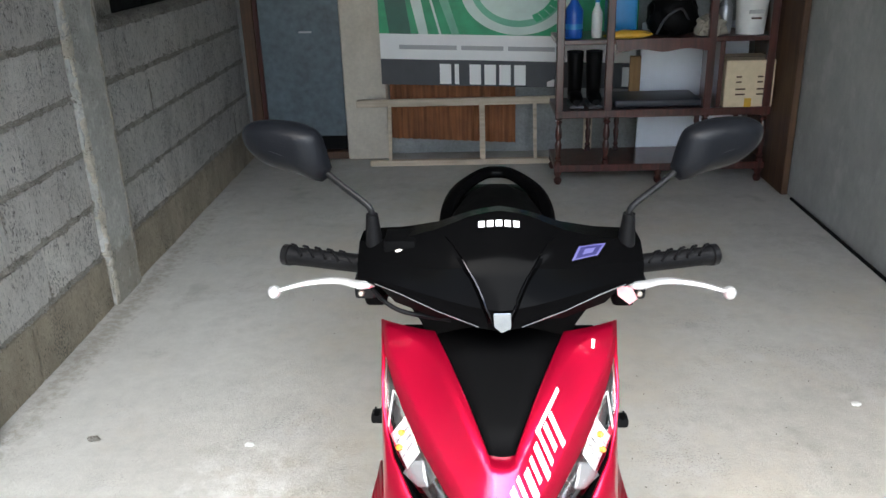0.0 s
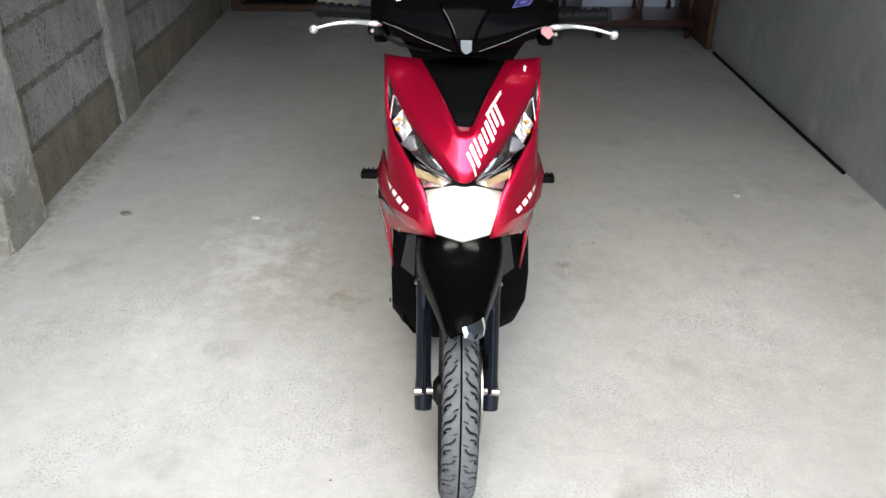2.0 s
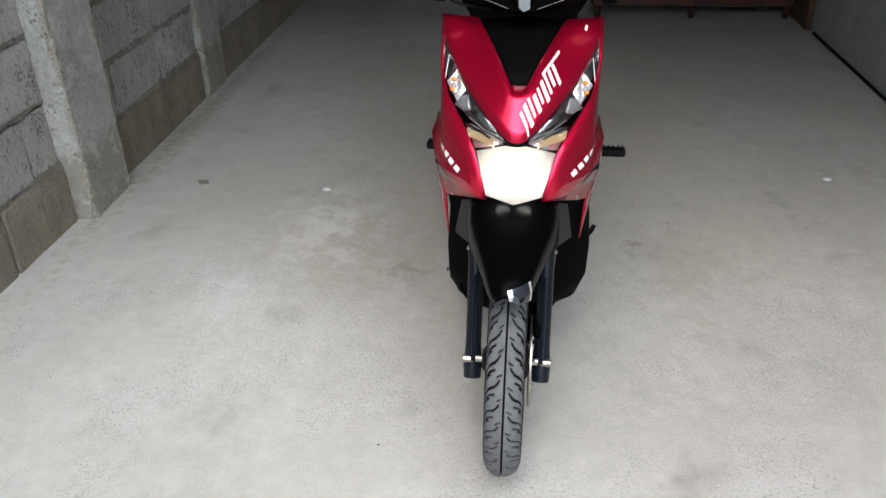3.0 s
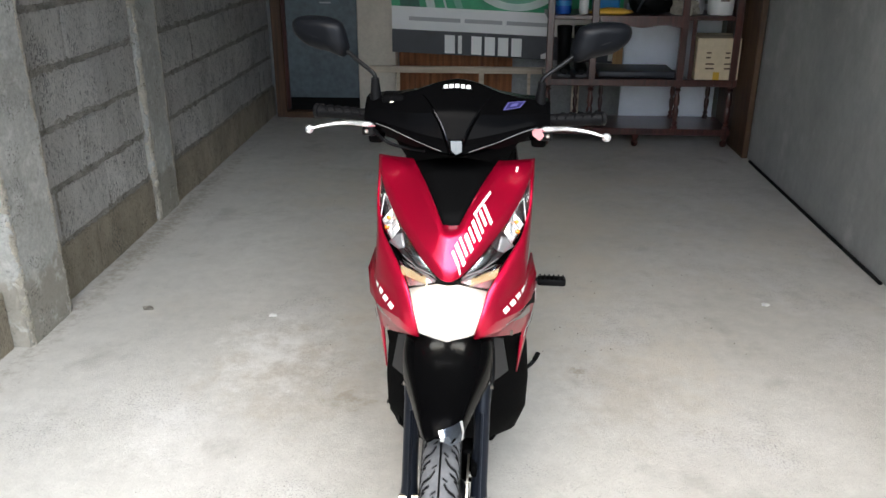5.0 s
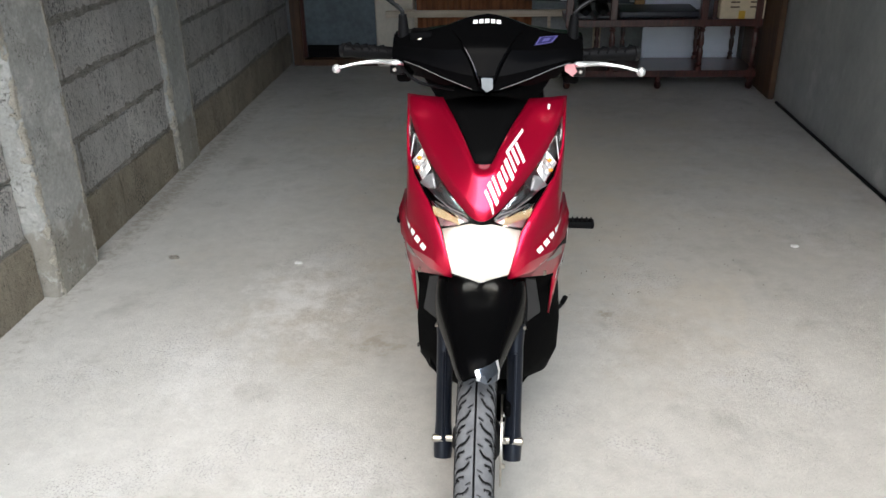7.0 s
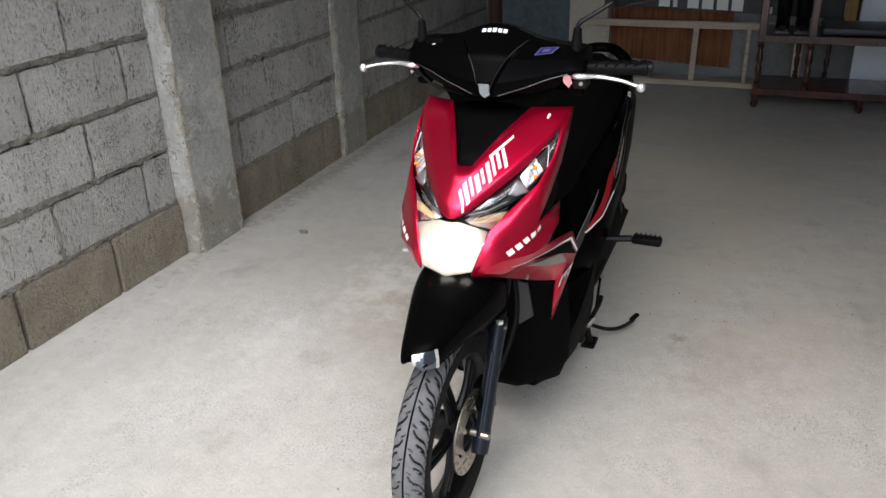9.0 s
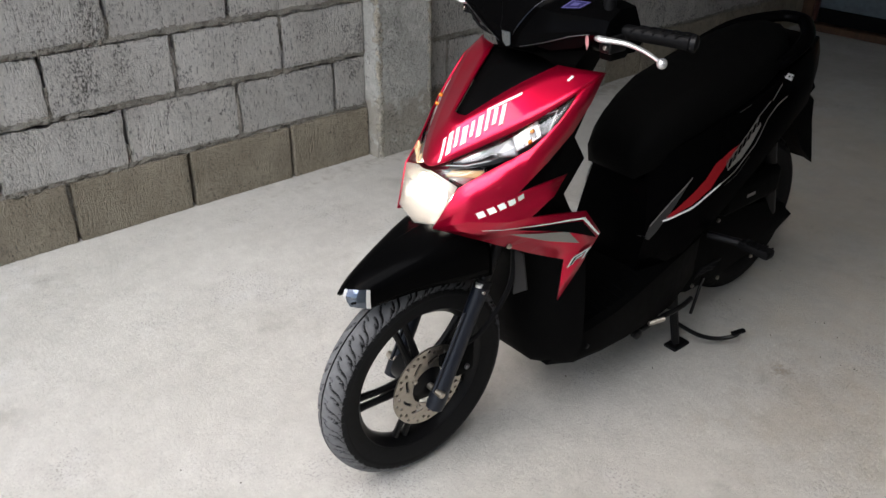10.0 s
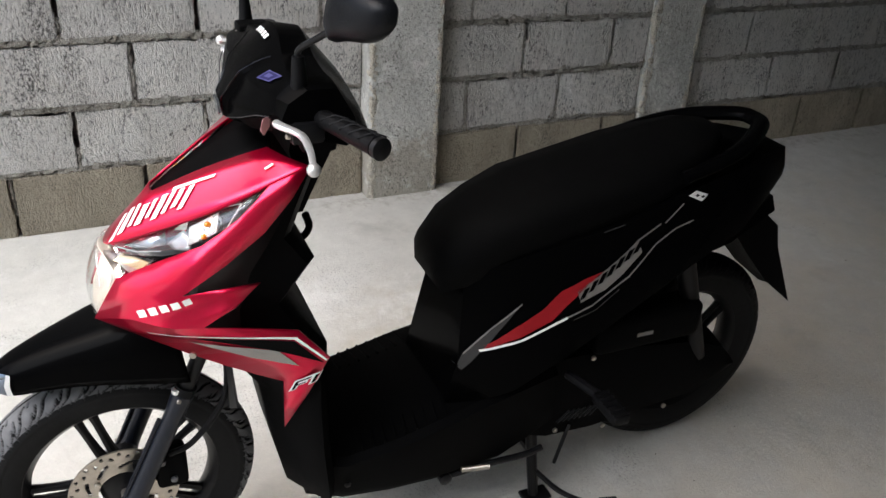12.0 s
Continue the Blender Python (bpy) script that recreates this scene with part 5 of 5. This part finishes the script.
rail = smoothed([(-0.126, 1.10, 0.790), (-0.120, 1.20, 0.814), (-0.094, 1.28, 0.832), (-0.040, 1.355, 0.846), (0, 1.370, 0.848), (0.040, 1.355, 0.846), (0.094, 1.28, 0.832), (0.120, 1.20, 0.814), (0.126, 1.10, 0.790)], 5)
part("grab_rail", tube(rail, 0.020, 12, flat=0.75), GLOSS, scooter, "gloss black grab rail")
part("tail_lamp", loft([[(-w, y, z0), (-w * 0.7, y + 0.012, z1), (w * 0.7, y + 0.012, z1), (w, y, z0)] for y, z0, z1, w in ((1.34, 0.668, 0.73, 0.092), (1.39, 0.690, 0.775, 0.078), (1.440, 0.728, 0.786, 0.050))]), TAILRED, scooter, "red tail lamp lens")
part("tail_under", loft([[(-w, y, z), (-w * 0.8, y, z + 0.03), (w * 0.8, y, z + 0.03), (w, y, z)] for y, z, w in ((1.12, 0.555, 0.11), (1.30, 0.60, 0.10), (1.42, 0.655, 0.085))]), MATTE, scooter)
flap = [(0.060, 1.325, 0.618), (0.066, 1.380, 0.668), (0.074, 1.456, 0.606), (0.072, 1.478, 0.545), (0.056, 1.588, 0.362), (0.056, 1.488, 0.440), (0.060, 1.402, 0.530)]
bm = loft([[(-x, y, z) for x, y, z in flap], [(-x * 0.4, y + 0.006, z + 0.006) for x, y, z in flap], [(x * 0.4, y + 0.006, z + 0.006) for x, y, z in flap], flap])
part("rear_mudguard", bm, MATTE, scooter, "matte black rear mudguard flap")
for s in (1, -1):
    quad = lambda pts: [(s * x, y, z) for x, y, z in pts]
    way = (-s, 0, 0)
    def ribbon(name, upper, lower, mat, label="", lift=0.003):
        for k in range(len(upper) - 1):
            run_ = [upper[k], upper[k + 1], lower[k + 1], lower[k]]
            decal(name, quad([(0.2, y, z) for y, z in run_]), rear, way, mat, rear, label, cells=6, lift=lift)

    def stripe(name, path, wide, mat, label="", lift=0.004):
        ribbon(name, path, [(y + wide * 0.4, z - wide) for y, z in path], mat, label, lift)
    ribbon("grey_edge", [(0.642, 0.428), (0.654, 0.460), (0.700, 0.520), (0.756, 0.575)], [(0.652, 0.422), (0.668, 0.444), (0.716, 0.516), (0.754, 0.571)], DARKGREY, "dark grey blade")
    stripe("silver_line", [(0.654, 0.460), (0.700, 0.520), (0.756, 0.575)], 0.0028, SILVERGREY)
    ribbon("red_blade", [(0.678, 0.475), (0.713, 0.499), (0.747, 0.528), (0.800, 0.560), (0.836, 0.594), (0.882, 0.614), (0.928, 0.627)],
           [(0.690, 0.474), (0.732, 0.496), (0.777, 0.516), (0.818, 0.535), (0.848, 0.564), (0.879, 0.591), (0.920, 0.624)], REDFILM, "red blade")
    stripe("white_line", [(0.681, 0.473), (0.771, 0.508), (0.848, 0.541)], 0.0045, WHITE, "white pinstripe")
    stripe("silver_line", [(0.848, 0.541), (0.900, 0.560), (0.945, 0.589), (0.980, 0.611)], 0.0030, SILVERGREY)
    stripe("silver_line", [(0.860, 0.534), (0.908, 0.550), (0.960, 0.586)], 0.0018, DARKGREY)
    ribbon("silver_blade", [(0.868, 0.591), (0.912, 0.616), (0.954, 0.646), (0.998, 0.680)], [(0.876, 0.567), (0.930, 0.588), (0.968, 0.616), (1.008, 0.656)], SILVERGREY, "silver blade")
    stripe("silver_line", [(0.948, 0.638), (0.997, 0.683), (1.048, 0.710)], 0.0030, SILVERGREY)
    stripe("silver_line", [(1.058, 0.710), (1.100, 0.745)], 0.0030, SILVERGREY)
    stripe("silver_line", [(0.980, 0.611), (1.038, 0.670), (1.084, 0.696), (1.126, 0.708)], 0.0030, SILVERGREY)
    for k in range(7):
        y = 0.872 + 0.0190 * k
        z = 0.5715 + 0.0138 * k
        decal("name_bar", quad([(0.2, y, z), (0.2, y + 0.012, z + 0.005), (0.2, y + 0.023, z + 0.027), (0.2, y + 0.011, z + 0.022)]), rear, way, GLOSS, rear, cells=2, lift=0.0045)
    stripe("grey_mark", [(0.915, 0.719), (0.960, 0.730)], 0.0035, DARKGREY)
decal("white_label", [(0.2, 1.111, 0.757), (0.2, 1.129, 0.766), (0.2, 1.161, 0.754), (0.2, 1.145, 0.742)], rear, (-1, 0, 0), WHITE, rear, "small white label", cells=3)
for y, z in ((1.126, 0.756), (1.140, 0.752)):
    decal("label_print", [(0.2, y, z), (0.2, y + 0.006, z + 0.003), (0.2, y + 0.012, z), (0.2, y + 0.006, z - 0.003)], rear, (-1, 0, 0), GLOSS, rear, cells=2, lift=0.004)

# ----- engine, stand, pegs -----
case = part("engine_case", loft([[(0.035, y, z0), (0.115, y, z0 + 0.02), (0.128, y, (z0 + z1) / 2), (0.110, y, z1 - 0.02), (0.035, y, z1)] for y, z0, z1 in ((0.78, 0.19, 0.36), (0.88, 0.155, 0.40), (1.00, 0.15, 0.40), (1.14, 0.165, 0.385), (1.27, 0.175, 0.365), (1.35, 0.21, 0.33), (1.38, 0.24, 0.30))]), MATTE, scooter, "black belt-drive engine case", smooth=40)
part("air_box", box((0.060, 0.96, 0.385), (0.140, 1.24, 0.480), 0.022, seg=3), MATTE, scooter, "black air box")
part("air_box_label", box((0.1400, 1.06, 0.425), (0.1415, 1.10, 0.434)), SILVERGREY, scooter)
for k in range(7):
    part("case_rib", tube([(0.122, 0.90 + 0.014 * k, 0.215), (0.126, 0.925 + 0.014 * k, 0.245)], 0.0035, 6), RIMBLACK, case)
for y, z in ((0.90, 0.19), (1.03, 0.168), (1.20, 0.180), (0.97, 0.375)):
    part("case_bolt", lathe([(0.006, 0), (0.006, 0.005), (0.004, 0.006)], (1, 0, 0), (0.118, y, z), 8), STEEL, case)
part("exhaust", tube(smoothed([(-0.09, 0.90, 0.20), (-0.125, 1.0, 0.22), (-0.14, 1.15, 0.26), (-0.145, 1.42, 0.33)], 4), [0.02, 0.025, 0.03, 0.04, 0.05, 0.052, 0.053, 0.053, 0.053, 0.053, 0.052, 0.05, 0.045], 16), MATTE, scooter, "black exhaust silencer")
part("shock", tube([(0.10, 1.28, 0.30), (0.10, 1.18, 0.58)], 0.022, 14), RIMBLACK, scooter)
stand = new("centre_stand")
stand.parent = scooter
for s in (1, -1):
    part("stand_leg", tube([(s * 0.075, 0.855, 0.235), (s * 0.105, 0.860, 0.10), (s * 0.125, 0.864, 0.012)], [0.014, 0.013, 0.012], 10), RIMBLACK, stand)
    part("stand_foot", box((s * 0.125 - 0.022, 0.835, 0.0), (s * 0.125 + 0.022, 0.905, 0.012), 0.004), RIMBLACK, stand)
part("cross_bar", tube([(-0.10, 0.860, 0.12), (0.10, 0.860, 0.12)], 0.010, 10), RIMBLACK, stand)
part("kick_lever", tube(smoothed([(0.115, 0.866, 0.075), (0.165, 0.905, 0.045), (0.204, 0.950, 0.032), (0.236, 0.982, 0.045), (0.245, 0.990, 0.060)], 4), 0.0065, 10), RIMBLACK, stand)
part("kick_pad", tube([(0.238, 0.968, 0.060), (0.250, 1.006, 0.062)], 0.009, 10, flat=0.6), RUBBER, stand, "rubber pad")
part("return_spring", tube([(0.135, 0.925, 0.215), (0.130, 0.905, 0.100)], 0.0045, 10), DARKCHROME, stand)
side = new("side_stand")
side.parent = scooter
part("arm", tube(smoothed([(0.150, 0.622, 0.170), (0.158, 0.71, 0.183), (0.160, 0.80, 0.183), (0.158, 0.845, 0.190)], 4), 0.0075, 10), RIMBLACK, side)
part("pivot", lathe([(0.014, 0), (0.014, 0.016), (0.008, 0.020)], (1, 0, 0), (0.145, 0.617, 0.170), 14), RIMBLACK, side)
bm = None
for k in range(16):
    y = 0.650 + 0.0042 * k
    bm = lathe([(0.0052, -0.0016), (0.0066, 0), (0.0052, 0.0016)], (0.03, 1, -0.15), (0.166, y, 0.194 - 0.0008 * k), 12, bm=bm)
part("spring", bm, STEEL, side, "coil spring")
for s in (1, -1):
    peg = new("pillion_peg")
    peg.parent = scooter
    out = 0.272 if s > 0 else 0.262
    part("peg_arm", tube([(s * 0.14, 0.895, 0.365), (s * (out - 0.045), 0.915, 0.370)], 0.011, 8), RIMBLACK, peg)
    part("peg_rubber", box((s * out - 0.045, 0.898, 0.358), (s * out + 0.045, 0.936, 0.382), 0.007, seg=2), RUBBER, peg, "ribbed rubber peg")
    for k in range(6):
        part("peg_rib", tube([(s * out - 0.036 + 0.0145 * k, 0.899, 0.3825), (s * out - 0.036 + 0.0145 * k, 0.935, 0.3825)], 0.0025, 6), RUBBER, peg)

# ----- handlebar, instruments, mirrors -----
prof = {0.0: ((0.238, 0.952), (0.233, 0.985), (0.262, 1.036), (0.326, 1.096), (0.368, 1.089), (0.428, 1.018), (0.458, 0.968), (0.410, 0.925), (0.300, 0.930)),
        0.035: ((0.242, 0.956), (0.237, 0.988), (0.262, 1.036), (0.326, 1.091), (0.368, 1.084), (0.427, 1.015), (0.456, 0.966), (0.405, 0.928), (0.300, 0.936)),
        0.090: ((0.253, 0.976), (0.248, 0.998), (0.262, 1.034), (0.318, 1.071), (0.366, 1.066), (0.425, 1.008), (0.448, 0.962), (0.400, 0.935), (0.310, 0.950)),
        0.140: ((0.264, 0.996), (0.261, 1.009), (0.272, 1.036), (0.312, 1.060), (0.366, 1.058), (0.420, 1.002), (0.438, 0.962), (0.395, 0.942), (0.316, 0.962)),
        0.178: ((0.277, 1.006), (0.275, 1.015), (0.282, 1.036), (0.318, 1.056), (0.370, 1.055), (0.412, 1.002), (0.424, 0.966), (0.390, 0.950), (0.320, 0.970)),
        0.203: ((0.290, 1.002), (0.288, 1.010), (0.298, 1.032), (0.326, 1.050), (0.370, 1.050), (0.396, 1.006), (0.404, 0.974), (0.384, 0.960), (0.326, 0.978))}
keys = sorted(prof)


def cover_ring(u):
    """One section of the cover: |u| under 1 the raised V-shaped visor, past 1 the recessed wings."""
    ring = []
    for i in range(18):
        f = min(1.0, i / 12)
        edge = 0.010 + 0.080 * f * f
        k = abs(u) * edge if abs(u) <= 1 else edge + 0.007 + (abs(u) - 1.1) * (0.203 - edge - 0.007) / 0.9
        k = min(k, keys[-1])
        lo, hi = max(q for q in keys if q <= k), min(q for q in keys if q >= k)
        t = 0 if hi == lo else (k - lo) / (hi - lo)
        base = [Vector(p).lerp(Vector(q), t) for p, q in zip(prof[lo], prof[hi])]
        p = base[i // 4].lerp(base[i // 4 + 1], i % 4 / 4) if i < 12 else base[i - 9]
        sink = 0.0 if i > 12 or abs(u) <= 1 else math.sin(math.pi * min(1.0, 0.12 + f)) * min(1.0, (0.203 - k) / 0.06)
        ring.append((math.copysign(k, u), p.x + 0.009 * sink, p.y - 0.004 * sink))
    return ring


steps = [0.0, 0.25, 0.5, 0.75, 0.9, 1.0, 1.1, 1.2, 1.35, 1.5, 1.65, 1.8, 1.9, 2.0]
bars = part("handlebar_cover", loft([cover_ring(u) for u in [-q for q in steps[:0:-1]] + steps]), GLOSS, scooter, "gloss black handlebar cover with instrument visor", smooth=24)
for s in (1, -1):
    # added dark-chrome bar stands in for the highlight along the fold
    part("visor_edge", tube(cover_ring(s)[1:12], [0.0009, 0.0013, 0.0017, 0.0019, 0.0020, 0.0019, 0.0017, 0.0014, 0.0011, 0.0009, 0.0006], 6), DARKCHROME, bars, "thin bar drawn for the glint on the visor fold")
part("steering_shroud", loft([[(-w, y0, z), (-w, y1, z), (w, y1, z), (w, y0, z)] for z, y0, y1, w in ((0.80, 0.30, 0.345, 0.085), (0.885, 0.328, 0.375, 0.105), (0.925, 0.318, 0.39, 0.115), (0.965, 0.318, 0.39, 0.140))]), MATTE, scooter, "matte black steering shroud")
part("key_plate", box((-0.165, 0.296, 1.022), (-0.118, 0.350, 1.062), 0.004, seg=2), MATTE, bars, "key switch plate")
part("key_slot", lathe([(0.007, 0), (0.007, 0.003), (0.004, 0.004)], (0, -0.9, 0.5), (-0.142, 0.297, 1.044), 12), STEEL, bars)
part("front_badge", plate([(-0.010, 0.2315, 0.984), (0.014, 0.2325, 0.984), (0.015, 0.2345, 0.960), (0.002, 0.235, 0.953), (-0.008, 0.234, 0.962)], 0.004, (0, -1, 0), bevel=0.001), STRIPCHROME, bars, "small chrome badge shield")
for k in range(5):
    x = -0.030 + k * 0.0122
    decal("name_bar", [(x, 0.327, 1.0), (x + 0.0088, 0.327, 1.0), (x + 0.0088, 0.336, 1.0), (x, 0.336, 1.0)], bars, (0, 0.25, -1), WHITE, bars, cells=2)
corner = [Vector(p) for p in ((0.099, 0.274, 1.05), (0.136, 0.286, 1.05), (0.149, 0.306, 1.05), (0.110, 0.296, 1.05))]
mid = sum(corner, Vector()) / 4
for name, grow, mat, lift in (("violet_sticker", 1.0, LAVENDER, 0.0025), ("sticker_field", 0.80, PURPLE, 0.0030), ("sticker_print", 0.38, LAVENDER, 0.0035)):
    decal(name, [mid + (p - mid) * grow for p in corner], bars, (0, 0.3, -1), mat, bars, "violet sticker" if grow == 1 else "", cells=3, lift=lift)
for s in (1, -1):
    quad = lambda pts: [(s * x, y, z) for x, y, z in pts]
    # grey line added for the glint on the cover's lower edge
    part("cover_seam", tube([(s * 0.030, 0.2415, 0.957), (s * 0.090, 0.2515, 0.977), (s * 0.140, 0.2625, 0.997), (s * 0.176, 0.2755, 1.006)], 0.0008, 6), SMOKEEDGE, bars)
    part("cover_lip", plate(quad([(0.060, 0.252, 0.964), (0.140, 0.267, 0.993), (0.172, 0.281, 1.002), (0.150, 0.285, 0.974), (0.090, 0.268, 0.958)]), 0.004, (0, 1, 0.2)), MATTE, bars, "matte black lip under the cover")
    part("grip", tube([(s * 0.190, 0.345, 1.006), (s * 0.208, 0.350, 1.006), (s * 0.312, 0.386, 1.003), (s * 0.320, 0.389, 1.003)], [0.0128, 0.0140, 0.0140, 0.0158], 18), RUBBER, scooter, "ribbed black rubber grip")
    for k in range(5):
        x = 0.220 + 0.020 * k
        part("grip_rib", tube([(s * x, 0.350 + 0.35 * (x - 0.208) - 0.014, 1.011), (s * (x + 0.012), 0.354 + 0.35 * (x - 0.208), 1.0205), (s * (x + 0.022), 0.358 + 0.35 * (x - 0.208) + 0.012, 1.016)], 0.0022, 6), RUBBER, scooter)
    part("bar_end", lathe([(0.012, 0), (0.0165, 0.003), (0.0165, 0.012), (0.009, 0.016)], (s, 0.35, 0), (s * 0.320, 0.389, 1.003), 16), RIMBLACK, scooter, "black bar-end weight")
    lever = smoothed([(s * 0.182, 0.294, 0.999), (s * 0.199, 0.284, 1.001), (s * 0.238, 0.306, 0.998), (s * 0.285, 0.306, 0.993), (s * 0.322, 0.300, 0.985)], 4)
    brake = part("brake_lever", tube(lever, [0.0075, 0.008, 0.0085, 0.0088, 0.0085, 0.008, 0.0075, 0.007, 0.0068, 0.0065, 0.006, 0.0058, 0.0055, 0.0052, 0.005, 0.0048, 0.0048], 10, flat=0.7), SILVER, scooter, "silver brake lever with a ball end")
    ball = bmesh.new()
    bmesh.ops.create_uvsphere(ball, u_segments=16, v_segments=10, radius=0.0098, matrix=Matrix.Translation((s * 0.328, 0.299, 0.983)))
    part("lever_ball", ball, SILVER, brake)
    part("lever_pivot", lathe([(0.006, 0), (0.006, 0.008), (0.003, 0.009)], (0, 0, 1), (s * 0.194, 0.294, 1.004), 10), STEEL, brake)
    part("clamp_bolt", lathe([(0.0045, 0), (0.0045, 0.006), (0.003, 0.007)], (0, -1, 0.2), (s * 0.200, 0.300, 0.982), 8), STEEL, scooter)
    part("lever_clamp", box((s * 0.195 - 0.016, 0.300, 0.970), (s * 0.195 + 0.016, 0.350, 1.004), 0.006, seg=2), RIMBLACK, scooter)
    part("mirror_boot", tube([(s * 0.180, 0.320, 1.030), (s * 0.181, 0.320, 1.060), (s * 0.182, 0.319, 1.094)], [0.0135, 0.012, 0.0085], 12), RUBBER, scooter, "rubber mirror boot")
    mirror = new("rear_view_mirror")
    mirror.parent = scooter
    tagged(mirror, "dark grey angular rear-view mirror on a black stem")
    part("stem", tube(smoothed([(s * 0.182, 0.319, 1.088), (s * 0.186, 0.320, 1.104), (s * 0.224, 0.336, 1.129), (s * 0.268, 0.358, 1.158)], 4), 0.0047, 10), RIMBLACK, mirror, "thin black stem")
    secs = []
    for y, k, ky in ((-0.028, 0.40, 0.36), (-0.024, 0.74, 0.68), (-0.015, 0.94, 0.91), (-0.006, 1.0, 1.0), (0.002, 1.0, 1.0), (0.005, 0.96, 0.96)):
        outline = [(-0.067, -0.030), (-0.056, 0.010), (-0.042, 0.025), (-0.005, 0.033), (0.044, 0.031), (0.066, 0.022), (0.070, 0.008), (0.062, -0.010), (0.030, -0.032), (-0.022, -0.042), (-0.054, -0.050)]
        outline = [(p.x, p.y) for p in smoothed([(a_, b_, 0) for a_, b_ in outline + outline[:1]], 3)[:-1]]
        secs.append([(s * (0.306 + px * k * 0.96 - y * 0.30), 0.370 + px * k * 0.30 + y, 1.182 + pz * ky) for px, pz in outline])
    part("mirror_shell", loft(secs), MIRRORGREY, mirror, "dark grey mirror shell", smooth=35)
    glassed = [(s * (0.306 + px * 0.9 * 0.96 - 0.0058 * 0.30), 0.370 + px * 0.9 * 0.30 + 0.0058, 1.182 + pz * 0.9) for px, pz in outline]
    ridge = [(s * (0.306 + px * 0.96 + 0.0100), 0.370 + px * 0.30 + dy, 1.182 + pz) for px, pz, dy in ((-0.044, -0.022, -0.0185), (-0.030, -0.017, -0.0235), (0.0, -0.008, -0.0265), (0.030, -0.001, -0.0240), (0.050, 0.004, -0.0155))]
    part("shell_ridge", tube(smoothed(ridge, 3), [0.0008] + [0.0015] * 11 + [0.0008], 8), MIRRORGREY, mirror)
    part("mirror_glass", plate(glassed, 0.0012, (0, 1, 0)), CHROME, mirror, "mirror glass")
tag = plate([(0.164, 0.279, 1.002), (0.182, 0.265, 1.006), (0.190, 0.259, 0.992), (0.181, 0.266, 0.980), (0.166, 0.278, 0.988)], 0.0006, (0.5, 0.8, 0))
part("brake_tag", tag, PINKTAG, scooter, "pink and white paper tag")
part("cable", tube(smoothed([(-0.184, 0.296, 0.990), (-0.166, 0.298, 0.968), (-0.135, 0.292, 0.954), (-0.07, 0.290, 0.944)], 5), 0.0035, 8), RUBBER, scooter, "black cable")
for s in (1, -1):
    part("switch_housing", box((s * 0.183 - 0.017, 0.318, 0.950), (s * 0.183 + 0.017, 0.372, 1.012), 0.008, seg=2), MATTE, scooter, "black switch housing")
part("switch_box", box((-0.200, 0.325, 1.0), (-0.160, 0.365, 1.030), 0.006, seg=2), MATTE, scooter)

# the frame stands slightly askew behind the straightened handlebar
REAR = ("rear_wheel", "rear_cowl", "seat", "grab_rail", "tail_lamp", "tail_under", "rear_mudguard", "engine_case", "air_box", "air_box_label", "exhaust", "shock", "centre_stand", "side_stand", "pillion_peg")
for ob in scooter.children:
    if ob.name.split(".")[0] in REAR:
        ob.matrix_local = Matrix.Rotation(radians(-0.9), 4, "Z")

# ---------- the blocks of the left wall, each a piece of its own ----------
meshes = {}
for long in (0.42, 0.20, 0.30, 0.11):
    for low in (False, True):
        meshes[long, low] = [block_mesh(long, 0.221 if low else 0.200, q * 1.3 + long * 7, BLOCKLOW if low else BLOCK) for q in range(5)]
starts = ((0.221, 0.014), (1.738, 1.490), (2.945, 3.135))
plugs = []
for q in range(5):
    # mortar squeezed into part of an upright joint
    tall, rows = 0.07 + 0.032 * q, []
    for i in range(int(tall / 0.005) + 1):
        z = -0.10 + 0.005 * i
        half = 0.0085 * (1 + 0.5 * noise.noise((z * 40, q, 2)) + 0.5 * noise.noise((z * 120, q, 6)))
        row = [(-0.05, -half, z)]
        for j in range(5):
            v = -1 + j / 2
            row.append((-0.004 - 0.008 * v ** 4 + 1.3 * mortar_lumps(z, v * half, q * 3.1), v * half, z))
        rows.append(row + [(-0.05, half, z)])
    plugs.append(mesh_of("mortar_plug", loft(rows, closed=False), MORTAR, 80))
rnd, rnd2 = random.Random(4), random.Random(11)
for (y0, y1, x), lines in zip(SECTIONS, starts):
    for k in range(ROWS + 1):
        z = 0.110 + PITCH * k - (0.002 if k == 0 else 0)
        anchor = lines[k % 2]
        first = anchor - LONG * math.ceil((anchor - y0) / LONG)
        y = first
        while y < y1 - 0.03:
            a, b = max(y, y0), min(y + LONG, y1)
            length = b - a - 0.014
            y += LONG
            if length < 0.04 or (y0 > 2.5 and k >= 5 and z < 2.0 and a < 4.3 and b > 3.0):
                continue
            if a > y0 + 0.02 and rnd2.random() < 0.5:
                plug = new("mortar_plug", rnd2.choice(plugs))
                plug.parent = wall_left
                plug.matrix_local = pose(x, a, z, 180 if rnd2.random() < 0.4 else 0, 0, 0)
            size = min((s for s in (0.42, 0.30, 0.20, 0.11)), key=lambda s: abs(s - length))
            ob = new("concrete_block", rnd.choice(meshes[size, k == 0]))
            ob.parent = wall_left
            ob.matrix_local = Matrix.LocRotScale((x + (0.012 if k == 0 else 0) + rnd.uniform(-0.003, 0.003), (a + b) / 2, z), Euler((rnd.uniform(-0.006, 0.006), 0, rnd.uniform(-0.006, 0.006))), (1, length / size, 1))
